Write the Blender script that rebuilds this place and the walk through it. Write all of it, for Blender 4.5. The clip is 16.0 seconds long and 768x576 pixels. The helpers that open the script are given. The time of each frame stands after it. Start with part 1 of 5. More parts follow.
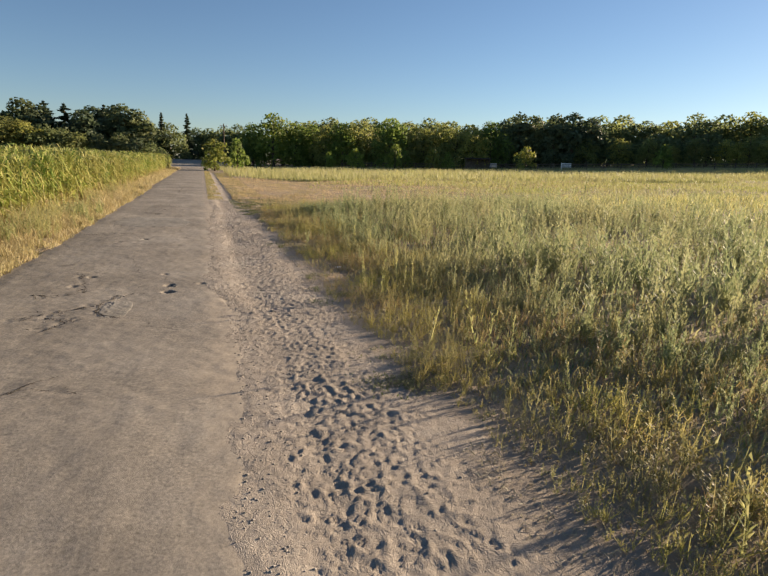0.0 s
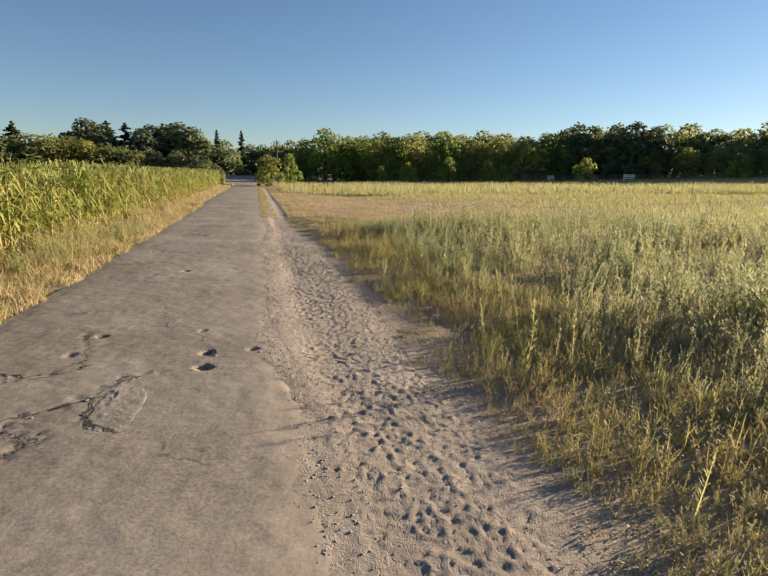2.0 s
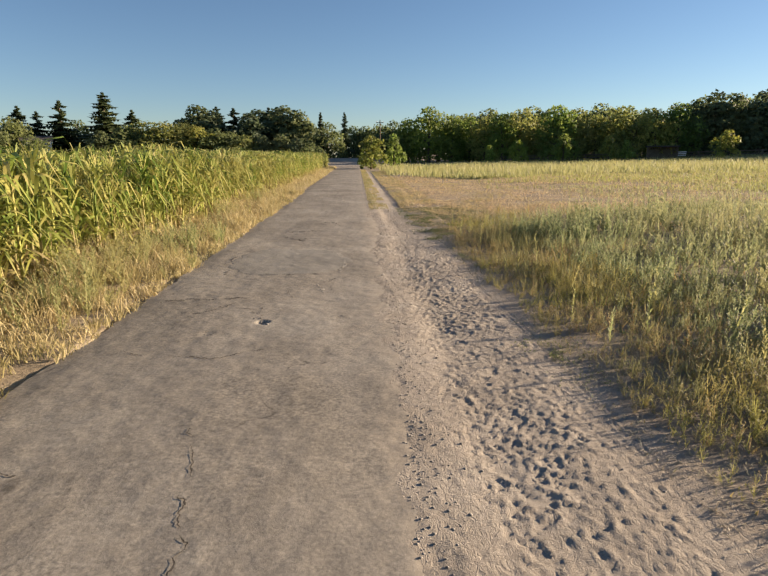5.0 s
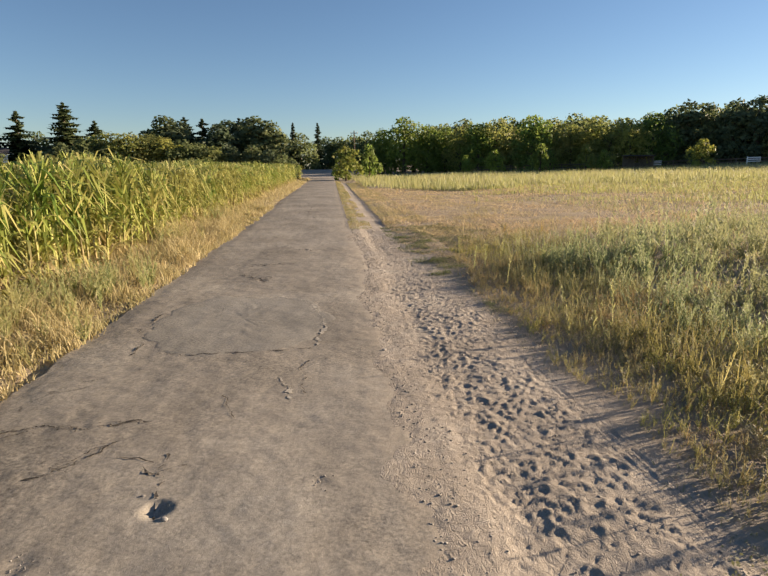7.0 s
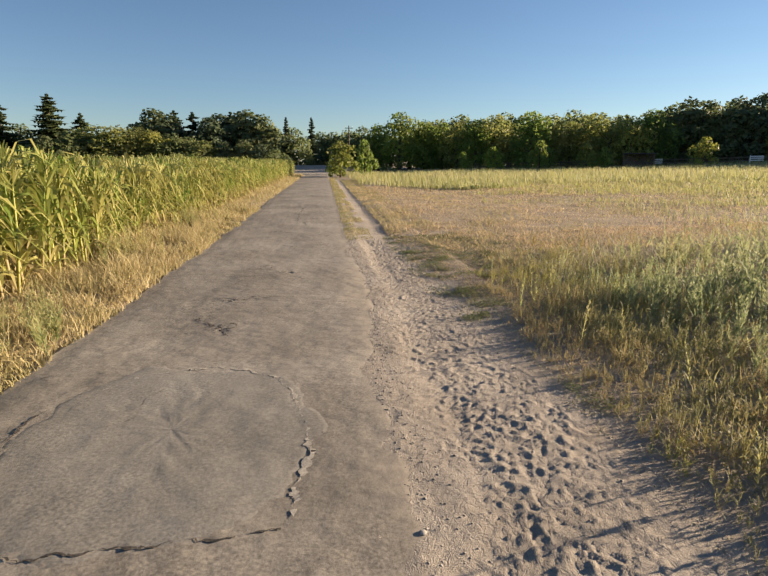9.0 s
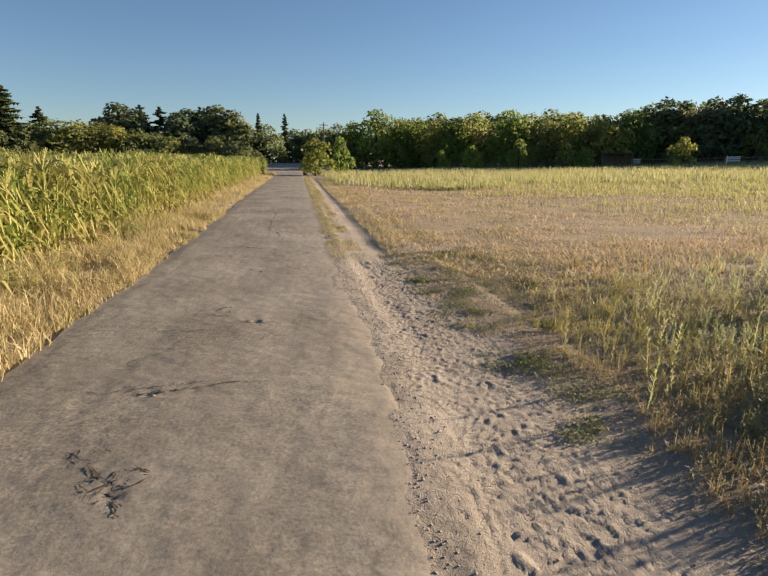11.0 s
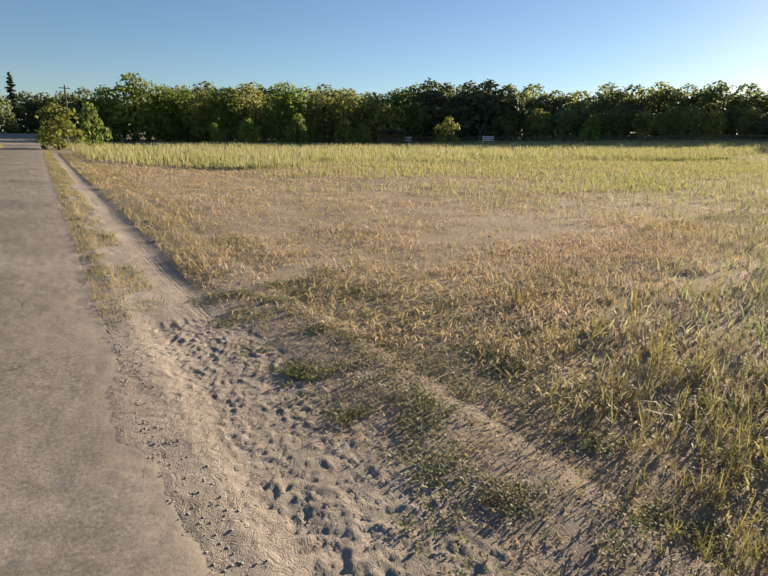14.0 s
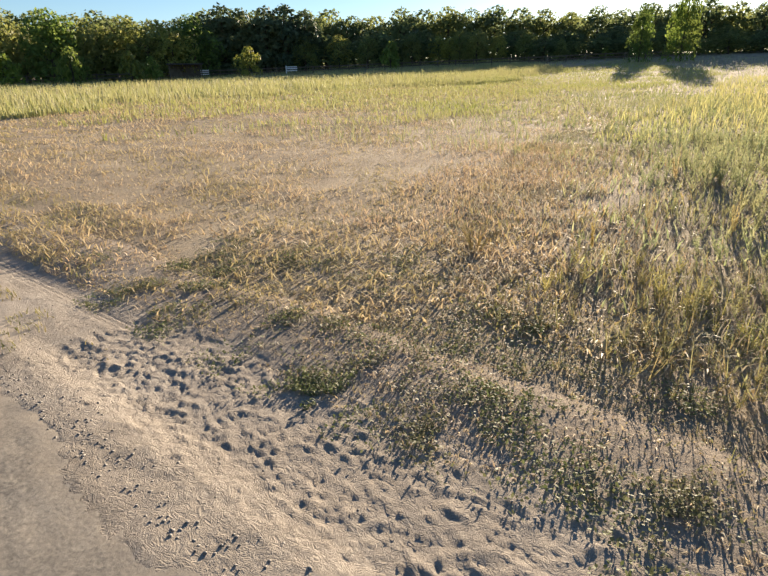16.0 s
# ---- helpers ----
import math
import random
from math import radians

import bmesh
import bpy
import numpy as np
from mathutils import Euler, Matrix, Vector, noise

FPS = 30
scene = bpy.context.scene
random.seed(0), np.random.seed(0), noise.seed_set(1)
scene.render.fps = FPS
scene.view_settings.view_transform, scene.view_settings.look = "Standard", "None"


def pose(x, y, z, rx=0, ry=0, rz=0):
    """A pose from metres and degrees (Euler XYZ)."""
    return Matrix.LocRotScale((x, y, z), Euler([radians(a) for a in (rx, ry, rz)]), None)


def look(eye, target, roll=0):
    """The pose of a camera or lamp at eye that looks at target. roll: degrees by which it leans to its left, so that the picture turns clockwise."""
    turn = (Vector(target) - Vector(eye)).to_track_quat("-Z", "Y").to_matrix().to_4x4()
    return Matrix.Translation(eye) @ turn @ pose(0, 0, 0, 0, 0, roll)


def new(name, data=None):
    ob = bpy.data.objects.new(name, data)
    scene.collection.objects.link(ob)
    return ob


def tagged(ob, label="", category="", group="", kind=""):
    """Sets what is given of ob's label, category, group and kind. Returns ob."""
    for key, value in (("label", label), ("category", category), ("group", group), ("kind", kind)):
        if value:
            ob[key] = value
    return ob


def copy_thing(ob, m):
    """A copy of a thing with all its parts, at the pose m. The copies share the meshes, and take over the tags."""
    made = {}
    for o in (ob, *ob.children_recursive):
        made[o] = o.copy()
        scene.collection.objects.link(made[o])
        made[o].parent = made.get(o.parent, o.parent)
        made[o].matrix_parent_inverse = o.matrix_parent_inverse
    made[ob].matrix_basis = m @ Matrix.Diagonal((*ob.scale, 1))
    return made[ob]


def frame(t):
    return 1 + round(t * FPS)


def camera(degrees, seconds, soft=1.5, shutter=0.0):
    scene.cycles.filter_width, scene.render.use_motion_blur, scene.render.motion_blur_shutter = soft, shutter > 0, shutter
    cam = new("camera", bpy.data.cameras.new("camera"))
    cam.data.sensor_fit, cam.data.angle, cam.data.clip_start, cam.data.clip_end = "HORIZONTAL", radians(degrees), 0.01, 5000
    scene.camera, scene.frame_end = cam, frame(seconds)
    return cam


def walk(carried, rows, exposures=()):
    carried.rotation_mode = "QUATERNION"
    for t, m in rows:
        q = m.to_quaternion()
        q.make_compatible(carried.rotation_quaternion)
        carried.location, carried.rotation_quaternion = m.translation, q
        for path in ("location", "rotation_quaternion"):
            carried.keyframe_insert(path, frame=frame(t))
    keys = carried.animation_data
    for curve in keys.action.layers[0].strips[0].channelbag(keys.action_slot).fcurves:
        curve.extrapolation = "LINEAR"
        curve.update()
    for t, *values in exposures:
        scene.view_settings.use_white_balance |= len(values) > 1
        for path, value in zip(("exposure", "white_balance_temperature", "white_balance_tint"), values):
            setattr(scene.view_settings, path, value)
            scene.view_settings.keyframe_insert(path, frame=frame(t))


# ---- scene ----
cam = camera(68.8, 16.0)

PATH = [
    (0, (-0.088, -0.376, 1.608), (0.512, 1.482, 1.177), 1.8),
    (0.5, (-0.039, 0.274, 1.609), (0.499, 2.156, 1.198), 1.6),
    (1, (-0.075, 0.929, 1.595), (0.439, 2.824, 1.213), 2.2),
    (1.2, (-0.093, 1.158, 1.614), (0.426, 3.051, 1.231), 2.4),
    (1.5, (-0.039, 1.524, 1.57), (0.46, 3.422, 1.188), 1.8),
    (2, (-0.095, 2.172, 1.55), (0.341, 4.085, 1.162), 1.1),
    (2.5, (-0.111, 2.791, 1.577), (0.209, 4.725, 1.18), 0.9),
    (3, (-0.133, 3.399, 1.572), (0.018, 5.349, 1.151), 0.4),
    (3.5, (-0.21, 4.005, 1.566), (-0.131, 5.953, 1.118), 0.3),
    (4, (-0.229, 4.68, 1.565), (-0.161, 6.624, 1.103), 0.1),
    (6.3, (-0.369, 8.14, 1.549), (-0.241, 10.089, 1.118), -0.2),
    (6.5, (-0.372, 8.378, 1.557), (-0.239, 10.327, 1.131), -0.2),
    (7, (-0.381, 9.035, 1.535), (-0.204, 10.983, 1.116), -0.4),
    (7.5, (-0.352, 9.664, 1.532), (-0.168, 11.61, 1.109), -0.3),
    (8, (-0.37, 10.319, 1.521), (-0.186, 12.265, 1.098), -0.3),
    (8.5, (-0.341, 10.899, 1.553), (-0.158, 12.844, 1.126), -0.1),
    (10.8, (-0.487, 13.881, 1.607), (-0.195, 15.81, 1.165), 0.2),
    (11, (-0.457, 14.189, 1.57), (-0.167, 16.119, 1.133), 0.4),
    (11.5, (-0.461, 14.944, 1.569), (-0.094, 16.861, 1.132), -0.1),
    (12, (-0.4, 15.604, 1.573), (0.058, 17.496, 1.117), -0.3),
    (12.5, (-0.367, 16.314, 1.579), (0.112, 18.2, 1.116), -0.3),
    (13, (-0.336, 16.984, 1.586), (0.256, 18.831, 1.099), -0.1),
    (13.5, (-0.25, 17.637, 1.575), (0.538, 19.407, 1.08), 1.0),
    (14, (-0.236, 18.262, 1.545), (0.768, 19.916, 1.039), 1.5),
    (14.5, (-0.114, 18.796, 1.517), (1.068, 20.292, 0.915), 0.5),
    (15, (-0.121, 19.19, 1.519), (1.204, 20.519, 0.828), -0.6),
    (15.5, (-0.324, 19.527, 1.532), (1.093, 20.746, 0.819), -0.9),
    (16, (-0.621, 19.641, 1.539), (0.814, 20.837, 0.825), -0.7),
]
walk(cam, [(t, look(eye, target, roll)) for t, eye, target, roll in PATH], [(0.0, 1.32, 6950, 15), (1.5, 1.35, 6950, 15), (3.0, 1.42, 6950, 15), (8.5, 1.42, 6950, 15), (11.0, 1.37, 6900, 14), (12.0, 1.34, 6900, 14), (13.0, 1.31, 6850, 14), (14.0, 1.29, 6750, 13), (14.5, 1.42, 6650, 12), (15.2, 1.62, 6650, 12), (16.0, 1.55, 6650, 12)])

# ---- world, sun ----
SUN_AZ, SUN_EL = 75.0, 12.0
world = bpy.data.worlds.new("world")
scene.world = world
world.use_nodes = True
wn = world.node_tree
sky = wn.nodes.new("ShaderNodeTexSky")
sky.sky_type = "NISHITA"
sky.sun_disc = False
sky.sun_elevation = radians(SUN_EL)
sky.sun_rotation = radians(SUN_AZ)
sky.altitude, sky.air_density, sky.dust_density, sky.ozone_density = 100, 0.9, 0.15, 3.4
wn.links.new(sky.outputs[0], wn.nodes["Background"].inputs[0])
wn.nodes["Background"].inputs[1].default_value = 0.056
sun = new("sun", bpy.data.lights.new("sun", "SUN"))
sun.data.energy, sun.data.angle, sun.data.color = 5.0, radians(0.5), (1.0, 0.85, 0.65)
toward = Vector((math.sin(radians(SUN_AZ)) * math.cos(radians(SUN_EL)), math.cos(radians(SUN_AZ)) * math.cos(radians(SUN_EL)), math.sin(radians(SUN_EL))))
sun.matrix_world = look(toward * 50, (0, 0, 0))

rng = np.random.default_rng(7)


# ---- noise in numpy ----
def vnoise(x, y, seed=0):
    x, y = np.asarray(x, float), np.asarray(y, float)
    xi, yi = np.floor(x).astype(np.int64), np.floor(y).astype(np.int64)
    fx, fy = x - xi, y - yi
    fx, fy = fx * fx * (3 - 2 * fx), fy * fy * (3 - 2 * fy)

    def corner(a, b):
        n = (a * 374761393 + b * 668265263 + seed * 974634541) & 0x7FFFFFFF
        n = ((n ^ (n >> 13)) * 1274126177) & 0x7FFFFFFF
        return ((n ^ (n >> 16)) & 0xFFFF) / 65535.0
    top = corner(xi, yi) * (1 - fx) + corner(xi + 1, yi) * fx
    low = corner(xi, yi + 1) * (1 - fx) + corner(xi + 1, yi + 1) * fx
    return top * (1 - fy) + low * fy - 0.5


def fbm(x, y, octaves=4, seed=0):
    total = 0
    for k in range(octaves):
        total = total + vnoise(x * 2 ** k, y * 2 ** k, seed + k) / 2 ** k
    return total


def smooth(a, b, x):
    u = np.clip((np.asarray(x, float) - a) / (b - a), 0, 1)
    return u * u * (3 - 2 * u)


def terrain(x, y):
    """Height of the land: flat along the road, rising gently to the east."""
    x, y = np.asarray(x, float), np.asarray(y, float)
    z = 0.00032 * np.clip(x - 5, 0, 120) ** 2 + 0.004 * np.clip(y - 30, 0, 150) * smooth(4, 20, np.abs(x))
    return z + 0.10 * fbm(x / 7, y / 7, 3, 5) * smooth(2.5, 8, np.abs(x + 0.6))


# ---- meshes from arrays ----
def mesh_from(name, verts, quads=None, tris=None, shade=False):
    verts = np.asarray(verts, np.float32).reshape(-1, 3)
    loops, starts, at = [], [], 0
    for f, n in ((quads, 4), (tris, 3)):
        if f is not None and len(f):
            f = np.asarray(f, np.int32).reshape(-1, n)
            loops.append(f.ravel())
            starts.append(at + np.arange(len(f), dtype=np.int32) * n)
            at += f.size
    loops, starts = np.concatenate(loops), np.concatenate(starts)
    me = bpy.data.meshes.new(name)
    me.vertices.add(len(verts))
    me.vertices.foreach_set("co", verts.ravel())
    me.loops.add(len(loops))
    me.loops.foreach_set("vertex_index", loops)
    me.polygons.add(len(starts))
    me.polygons.foreach_set("loop_start", starts)
    if shade:
        me.polygons.foreach_set("use_smooth", np.ones(len(starts), bool))
    me.update(calc_edges=True)
    return me


def grid_mesh(name, X, Y, Z):
    r, c = X.shape
    i = np.arange(r * c).reshape(r, c)
    q = np.stack([i[:-1, :-1], i[:-1, 1:], i[1:, 1:], i[1:, :-1]], -1).reshape(-1, 4)
    return mesh_from(name, np.stack([X, Y, Z], -1), quads=q, shade=True)


def thing(name, me, material, label="", category="", kind="", group=""):
    ob = new(name, me)
    me.materials.append(material)
    return tagged(ob, label, category, group, kind)


def part(name, me, material, parent, label=""):
    if isinstance(me, bmesh.types.BMesh):
        bm, me = me, bpy.data.meshes.new(name)
        bm.to_mesh(me)
        bm.free()
    me.materials.append(material)
    ob = new(name, me)
    ob.parent = parent
    return tagged(ob, label)


def empty(name, x, y, z=0.0, turn=0.0, label="", category="", group="", kind=""):
    ob = new(name)
    ob.matrix_basis = pose(x, y, z, 0, 0, turn)
    return tagged(ob, label, category, group, kind)


class Soup:
    """Collects vertices, quads and triangles."""

    def __init__(self):
        self.v, self.q, self.t, self.n = [], [], [], 0

    def add(self, v, q=None, t=None):
        v = np.asarray(v, float).reshape(-1, 3)
        if q is not None and len(q):
            self.q.append(np.asarray(q).reshape(-1, 4) + self.n)
        if t is not None and len(t):
            self.t.append(np.asarray(t).reshape(-1, 3) + self.n)
        self.v.append(v)
        self.n += len(v)

    def arrays(self):
        return (np.concatenate(self.v), np.concatenate(self.q) if self.q else np.zeros((0, 4), int),
                np.concatenate(self.t) if self.t else np.zeros((0, 3), int))

    def mesh(self, name, shade=False):
        return mesh_from(name, *self.arrays(), shade=shade)

    def strip(self, points, widths, side):
        """A ribbon through the points; side: the way across it."""
        p, w = np.asarray(points, float), np.asarray(widths, float)[:, None]
        s = np.asarray(side, float)
        s = s / (np.linalg.norm(s) + 1e-9)
        n = len(p)
        i = np.arange(n - 1)
        self.add(np.concatenate([p - s * w / 2, p + s * w / 2]), q=np.stack([i, i + n, i + n + 1, i + 1], -1))

    def tube(self, points, radii, sides=6):
        p = np.asarray(points, float)
        a = np.arange(sides) * 2 * math.pi / sides
        rings = []
        for k in range(len(p)):
            d = p[min(k + 1, len(p) - 1)] - p[max(k - 1, 0)]
            d = d / (np.linalg.norm(d) + 1e-9)
            u = np.cross(d, (0.31, 0.95, 0.1) if abs(d[2]) > 0.8 else (0, 0, 1))
            u = u / np.linalg.norm(u)
            w = np.cross(d, u)
            rings.append(p[k] + radii[k] * (np.cos(a)[:, None] * u + np.sin(a)[:, None] * w))
        i = np.arange(sides)
        j = (i + 1) % sides
        q = [np.stack([i + k * sides, j + k * sides, j + (k + 1) * sides, i + (k + 1) * sides], -1) for k in range(len(p) - 1)]
        self.add(np.concatenate(rings), q=np.concatenate(q))


def blades(x, y, h, w, lean=0.35, wind=(-0.1, 0.0), z=None):
    """Grass blades: one bent quad and a tip each."""
    n = len(x)
    if z is None:
        z = terrain(x, y)
    h, w = np.broadcast_to(h, n), np.broadcast_to(w, n)
    a = rng.uniform(0, 2 * math.pi, n)
    side = np.stack([np.cos(a), np.sin(a), np.zeros(n)], -1) * (w / 2)[:, None]
    b = rng.uniform(0, 2 * math.pi, n)
    out = rng.uniform(0.2, 1, n) * lean
    tilt = np.stack([np.cos(b) * out + wind[0], np.sin(b) * out + wind[1], np.zeros(n)], -1) * h[:, None]
    base = np.stack([x, y, z - 0.01], -1)
    up = np.stack([np.zeros(n), np.zeros(n), h], -1)
    mid = base + up * 0.55 + tilt * 0.35
    tip = base + up * (1 - 0.3 * out[:, None] ** 2) + tilt
    v = np.stack([base - side, base + side, mid + side * 0.8, mid - side * 0.8, tip], 1).reshape(-1, 3)
    i = np.arange(n)[:, None] * 5
    return v, i + np.array([[0, 1, 2, 3]]), i + np.array([[3, 2, 4]])


def scatter(templates, x, y, scale, z=None, tip=0.12):
    """Copies of plant templates, as one set of arrays."""
    soup = Soup()
    n = len(x)
    if z is None:
        z = terrain(x, y)
    which = rng.integers(0, len(templates), n)
    turn = rng.uniform(0, 2 * math.pi, n)
    lx, ly = rng.normal(0, tip, n), rng.normal(0, tip, n)
    for k, (v, q, t) in enumerate(templates):
        m = np.nonzero(which == k)[0]
        if not len(m):
            continue
        c, s = np.cos(turn[m])[:, None], np.sin(turn[m])[:, None]
        sc = scale[m][:, None]
        px = (v[None, :, 0] * c - v[None, :, 1] * s) * sc + v[None, :, 2] * sc * lx[m][:, None] + x[m][:, None]
        py = (v[None, :, 0] * s + v[None, :, 1] * c) * sc + v[None, :, 2] * sc * ly[m][:, None] + y[m][:, None]
        pz = v[None, :, 2] * sc + z[m][:, None] - 0.01
        off = (np.arange(len(m)) * len(v))[:, None, None]
        soup.add(np.stack([px, py, pz], -1), (q[None] + off).reshape(-1, 4) if len(q) else None, (t[None] + off).reshape(-1, 3) if len(t) else None)
    return soup


# ---- materials ----
def material(name):
    m = bpy.data.materials.new(name)
    m.use_nodes = True
    n = m.node_tree
    return m, n, n.nodes["Principled BSDF"]


def ramp(n, source, stops):
    r = n.nodes.new("ShaderNodeValToRGB")
    r.color_ramp.elements[0].position, r.color_ramp.elements[0].color = stops[0][0], (*stops[0][1], 1)
    r.color_ramp.elements[1].position, r.color_ramp.elements[1].color = stops[-1][0], (*stops[-1][1], 1)
    for p, c in stops[1:-1]:
        r.color_ramp.elements.new(p).color = (*c, 1)
    n.links.new(source, r.inputs[0])
    return r.outputs[0]


def noise_tex(n, scale, detail=6, rough=0.6, stretch=None):
    g = n.nodes.new("ShaderNodeNewGeometry")
    src = g.outputs["Position"]
    if stretch:
        mp = n.nodes.new("ShaderNodeMapping")
        mp.inputs["Scale"].default_value = stretch
        n.links.new(src, mp.inputs[0])
        src = mp.outputs[0]
    t = n.nodes.new("ShaderNodeTexNoise")
    t.inputs["Scale"].default_value, t.inputs["Detail"].default_value, t.inputs["Roughness"].default_value = scale, detail, rough
    n.links.new(src, t.inputs["Vector"])
    return t.outputs["Fac"]


def blend(n, a, b, fac, mode="MIX"):
    x = n.nodes.new("ShaderNodeMix")
    x.data_type, x.blend_type = "RGBA", mode
    if isinstance(fac, float):
        x.inputs[0].default_value = fac
    else:
        n.links.new(fac, x.inputs[0])
    for k, v in ((6, a), (7, b)):
        if isinstance(v, tuple):
            x.inputs[k].default_value = (*v, 1)
        else:
            n.links.new(v, x.inputs[k])
    return x.outputs[2]


def bump(n, p, height, strength, distance):
    b = n.nodes.new("ShaderNodeBump")
    b.inputs["Strength"].default_value, b.inputs["Distance"].default_value = strength, distance
    n.links.new(height, b.inputs["Height"])
    n.links.new(b.outputs[0], p.inputs["Normal"])


def earth_material(name, colours, coarse=0.8, fine=30, rough=0.95, relief=0.02, strength=0.6, speck=(0.75, 1.2)):
    """Soil, sand or asphalt: patches, grain and fine relief."""
    m, n, p = material(name)
    k = len(colours) - 1
    base = ramp(n, noise_tex(n, coarse, 5, 0.65), [(0.3 + 0.4 * i / k, c) for i, c in enumerate(colours)])
    grain = noise_tex(n, fine, 8, 0.7)
    lo, hi = speck
    base = blend(n, base, ramp(n, grain, [(0.3, (lo,) * 3), (0.7, (hi,) * 3)]), 1.0, "MULTIPLY")
    n.links.new(base, p.inputs["Base Color"])
    p.inputs["Roughness"].default_value = rough
    p.inputs["Specular IOR Level"].default_value = 0.2
    bump(n, p, grain, strength, relief)
    return m


def sand_material(name, *settings):
    """Trodden sand: grain and small sharp clods."""
    m = earth_material(name, *settings)
    n = m.node_tree
    p = n.nodes["Principled BSDF"]
    first = p.inputs["Normal"].links[0].from_node
    b = n.nodes.new("ShaderNodeBump")
    b.inputs["Strength"].default_value, b.inputs["Distance"].default_value = 0.45, 0.008
    g = n.nodes.new("ShaderNodeNewGeometry")
    xyz = n.nodes.new("ShaderNodeSeparateXYZ")
    n.links.new(g.outputs["Position"], xyz.inputs[0])
    add = n.nodes.new("ShaderNodeMath")
    add.operation = "MULTIPLY_ADD"
    n.links.new(noise_tex(n, 2.2, 5, 0.7), add.inputs[0])
    add.inputs[1].default_value = 1.1
    n.links.new(xyz.outputs["X"], add.inputs[2])
    half = n.nodes.new("ShaderNodeMath")
    half.operation = "MULTIPLY"
    half.inputs[1].default_value = 0.4
    n.links.new(add.outputs[0], half.inputs[0])
    # browner littered soil beyond x 1.1, darkened also for the weeds' shade
    fac = ramp(n, half.outputs[0], [(0.66, (0, 0, 0)), (0.90, (0.8, 0.8, 0.8))])
    old = p.inputs["Base Color"].links[0].from_socket
    n.links.new(blend(n, old, (0.27, 0.215, 0.155), fac), p.inputs["Base Color"])
    swirl = noise_tex(n, 13, 4, 0.58, (1.5, 1, 1))
    swirl.node.inputs["Distortion"].default_value = 2.2
    clod = ramp(n, swirl, [(0.36, (0, 0, 0)), (0.5, (1, 1, 1)), (0.56, (0.35, 0.35, 0.35)), (0.68, (0.9, 0.9, 0.9))])
    n.links.new(clod, b.inputs["Height"])
    n.links.new(first.outputs[0], b.inputs["Normal"])
    n.links.new(b.outputs[0], p.inputs["Normal"])
    return m


def asphalt_material(name, colours, coarse, fine, rough, relief, strength, speck):
    """Worn asphalt: stone grain, stained patches, hairline cracks."""
    m = earth_material(name, colours, coarse, fine, rough, relief, strength, speck)
    n = m.node_tree
    p = n.nodes["Principled BSDF"]
    base = p.inputs["Base Color"].links[0].from_socket
    stain = ramp(n, noise_tex(n, 1.0, 6, 0.7, (1.6, 0.35, 1)), [(0.42, (1, 1, 1)), (0.64, (0.84, 0.835, 0.83))])
    base = blend(n, base, stain, 1.0, "MULTIPLY")
    g = n.nodes.new("ShaderNodeNewGeometry")
    warp = n.nodes.new("ShaderNodeTexNoise")
    warp.inputs["Scale"].default_value, warp.inputs["Detail"].default_value = 3.0, 5
    n.links.new(g.outputs["Position"], warp.inputs["Vector"])
    add = n.nodes.new("ShaderNodeVectorMath")
    add.operation = "MULTIPLY_ADD"
    n.links.new(warp.outputs["Color"], add.inputs[0])
    add.inputs[1].default_value = (0.5, 0.5, 0)
    n.links.new(g.outputs["Position"], add.inputs[2])
    v = n.nodes.new("ShaderNodeTexVoronoi")
    v.feature = "DISTANCE_TO_EDGE"
    v.inputs["Scale"].default_value = 0.75
    n.links.new(add.outputs[0], v.inputs["Vector"])
    line = ramp(n, v.outputs["Distance"], [(0.0, (1, 1, 1)), (0.012, (0, 0, 0))])
    where = ramp(n, noise_tex(n, 1.3, 4, 0.7), [(0.56, (0, 0, 0)), (0.64, (0.7, 0.7, 0.7))])
    fac = blend(n, line, where, 1.0, "MULTIPLY")
    base = blend(n, base, (0.06, 0.052, 0.045), fac)
    stones = ramp(n, noise_tex(n, 46, 4, 0.7), [(0.36, (0.66, 0.65, 0.64)), (0.5, (1, 1, 1)), (0.66, (1.35, 1.32, 1.26))])
    worn = ramp(n, noise_tex(n, 0.7, 5, 0.65), [(0.40, (0, 0, 0)), (0.62, (0.9, 0.9, 0.9))])
    base = blend(n, base, blend(n, base, stones, 1.0, "MULTIPLY"), worn)
    xyz = n.nodes.new("ShaderNodeSeparateXYZ")
    n.links.new(g.outputs["Position"], xyz.inputs[0])
    shore = n.nodes.new("ShaderNodeMath")
    shore.operation = "MULTIPLY_ADD"
    n.links.new(noise_tex(n, 3.5, 6, 0.75, (1, 0.5, 1)), shore.inputs[0])
    shore.inputs[1].default_value = 0.9
    n.links.new(xyz.outputs["X"], shore.inputs[2])
    base = blend(n, base, (0.40, 0.335, 0.255), ramp(n, shore.outputs[0], [(0.24, (0, 0, 0)), (0.55, (0.7, 0.7, 0.7))]))
    n.links.new(base, p.inputs["Base Color"])
    return m


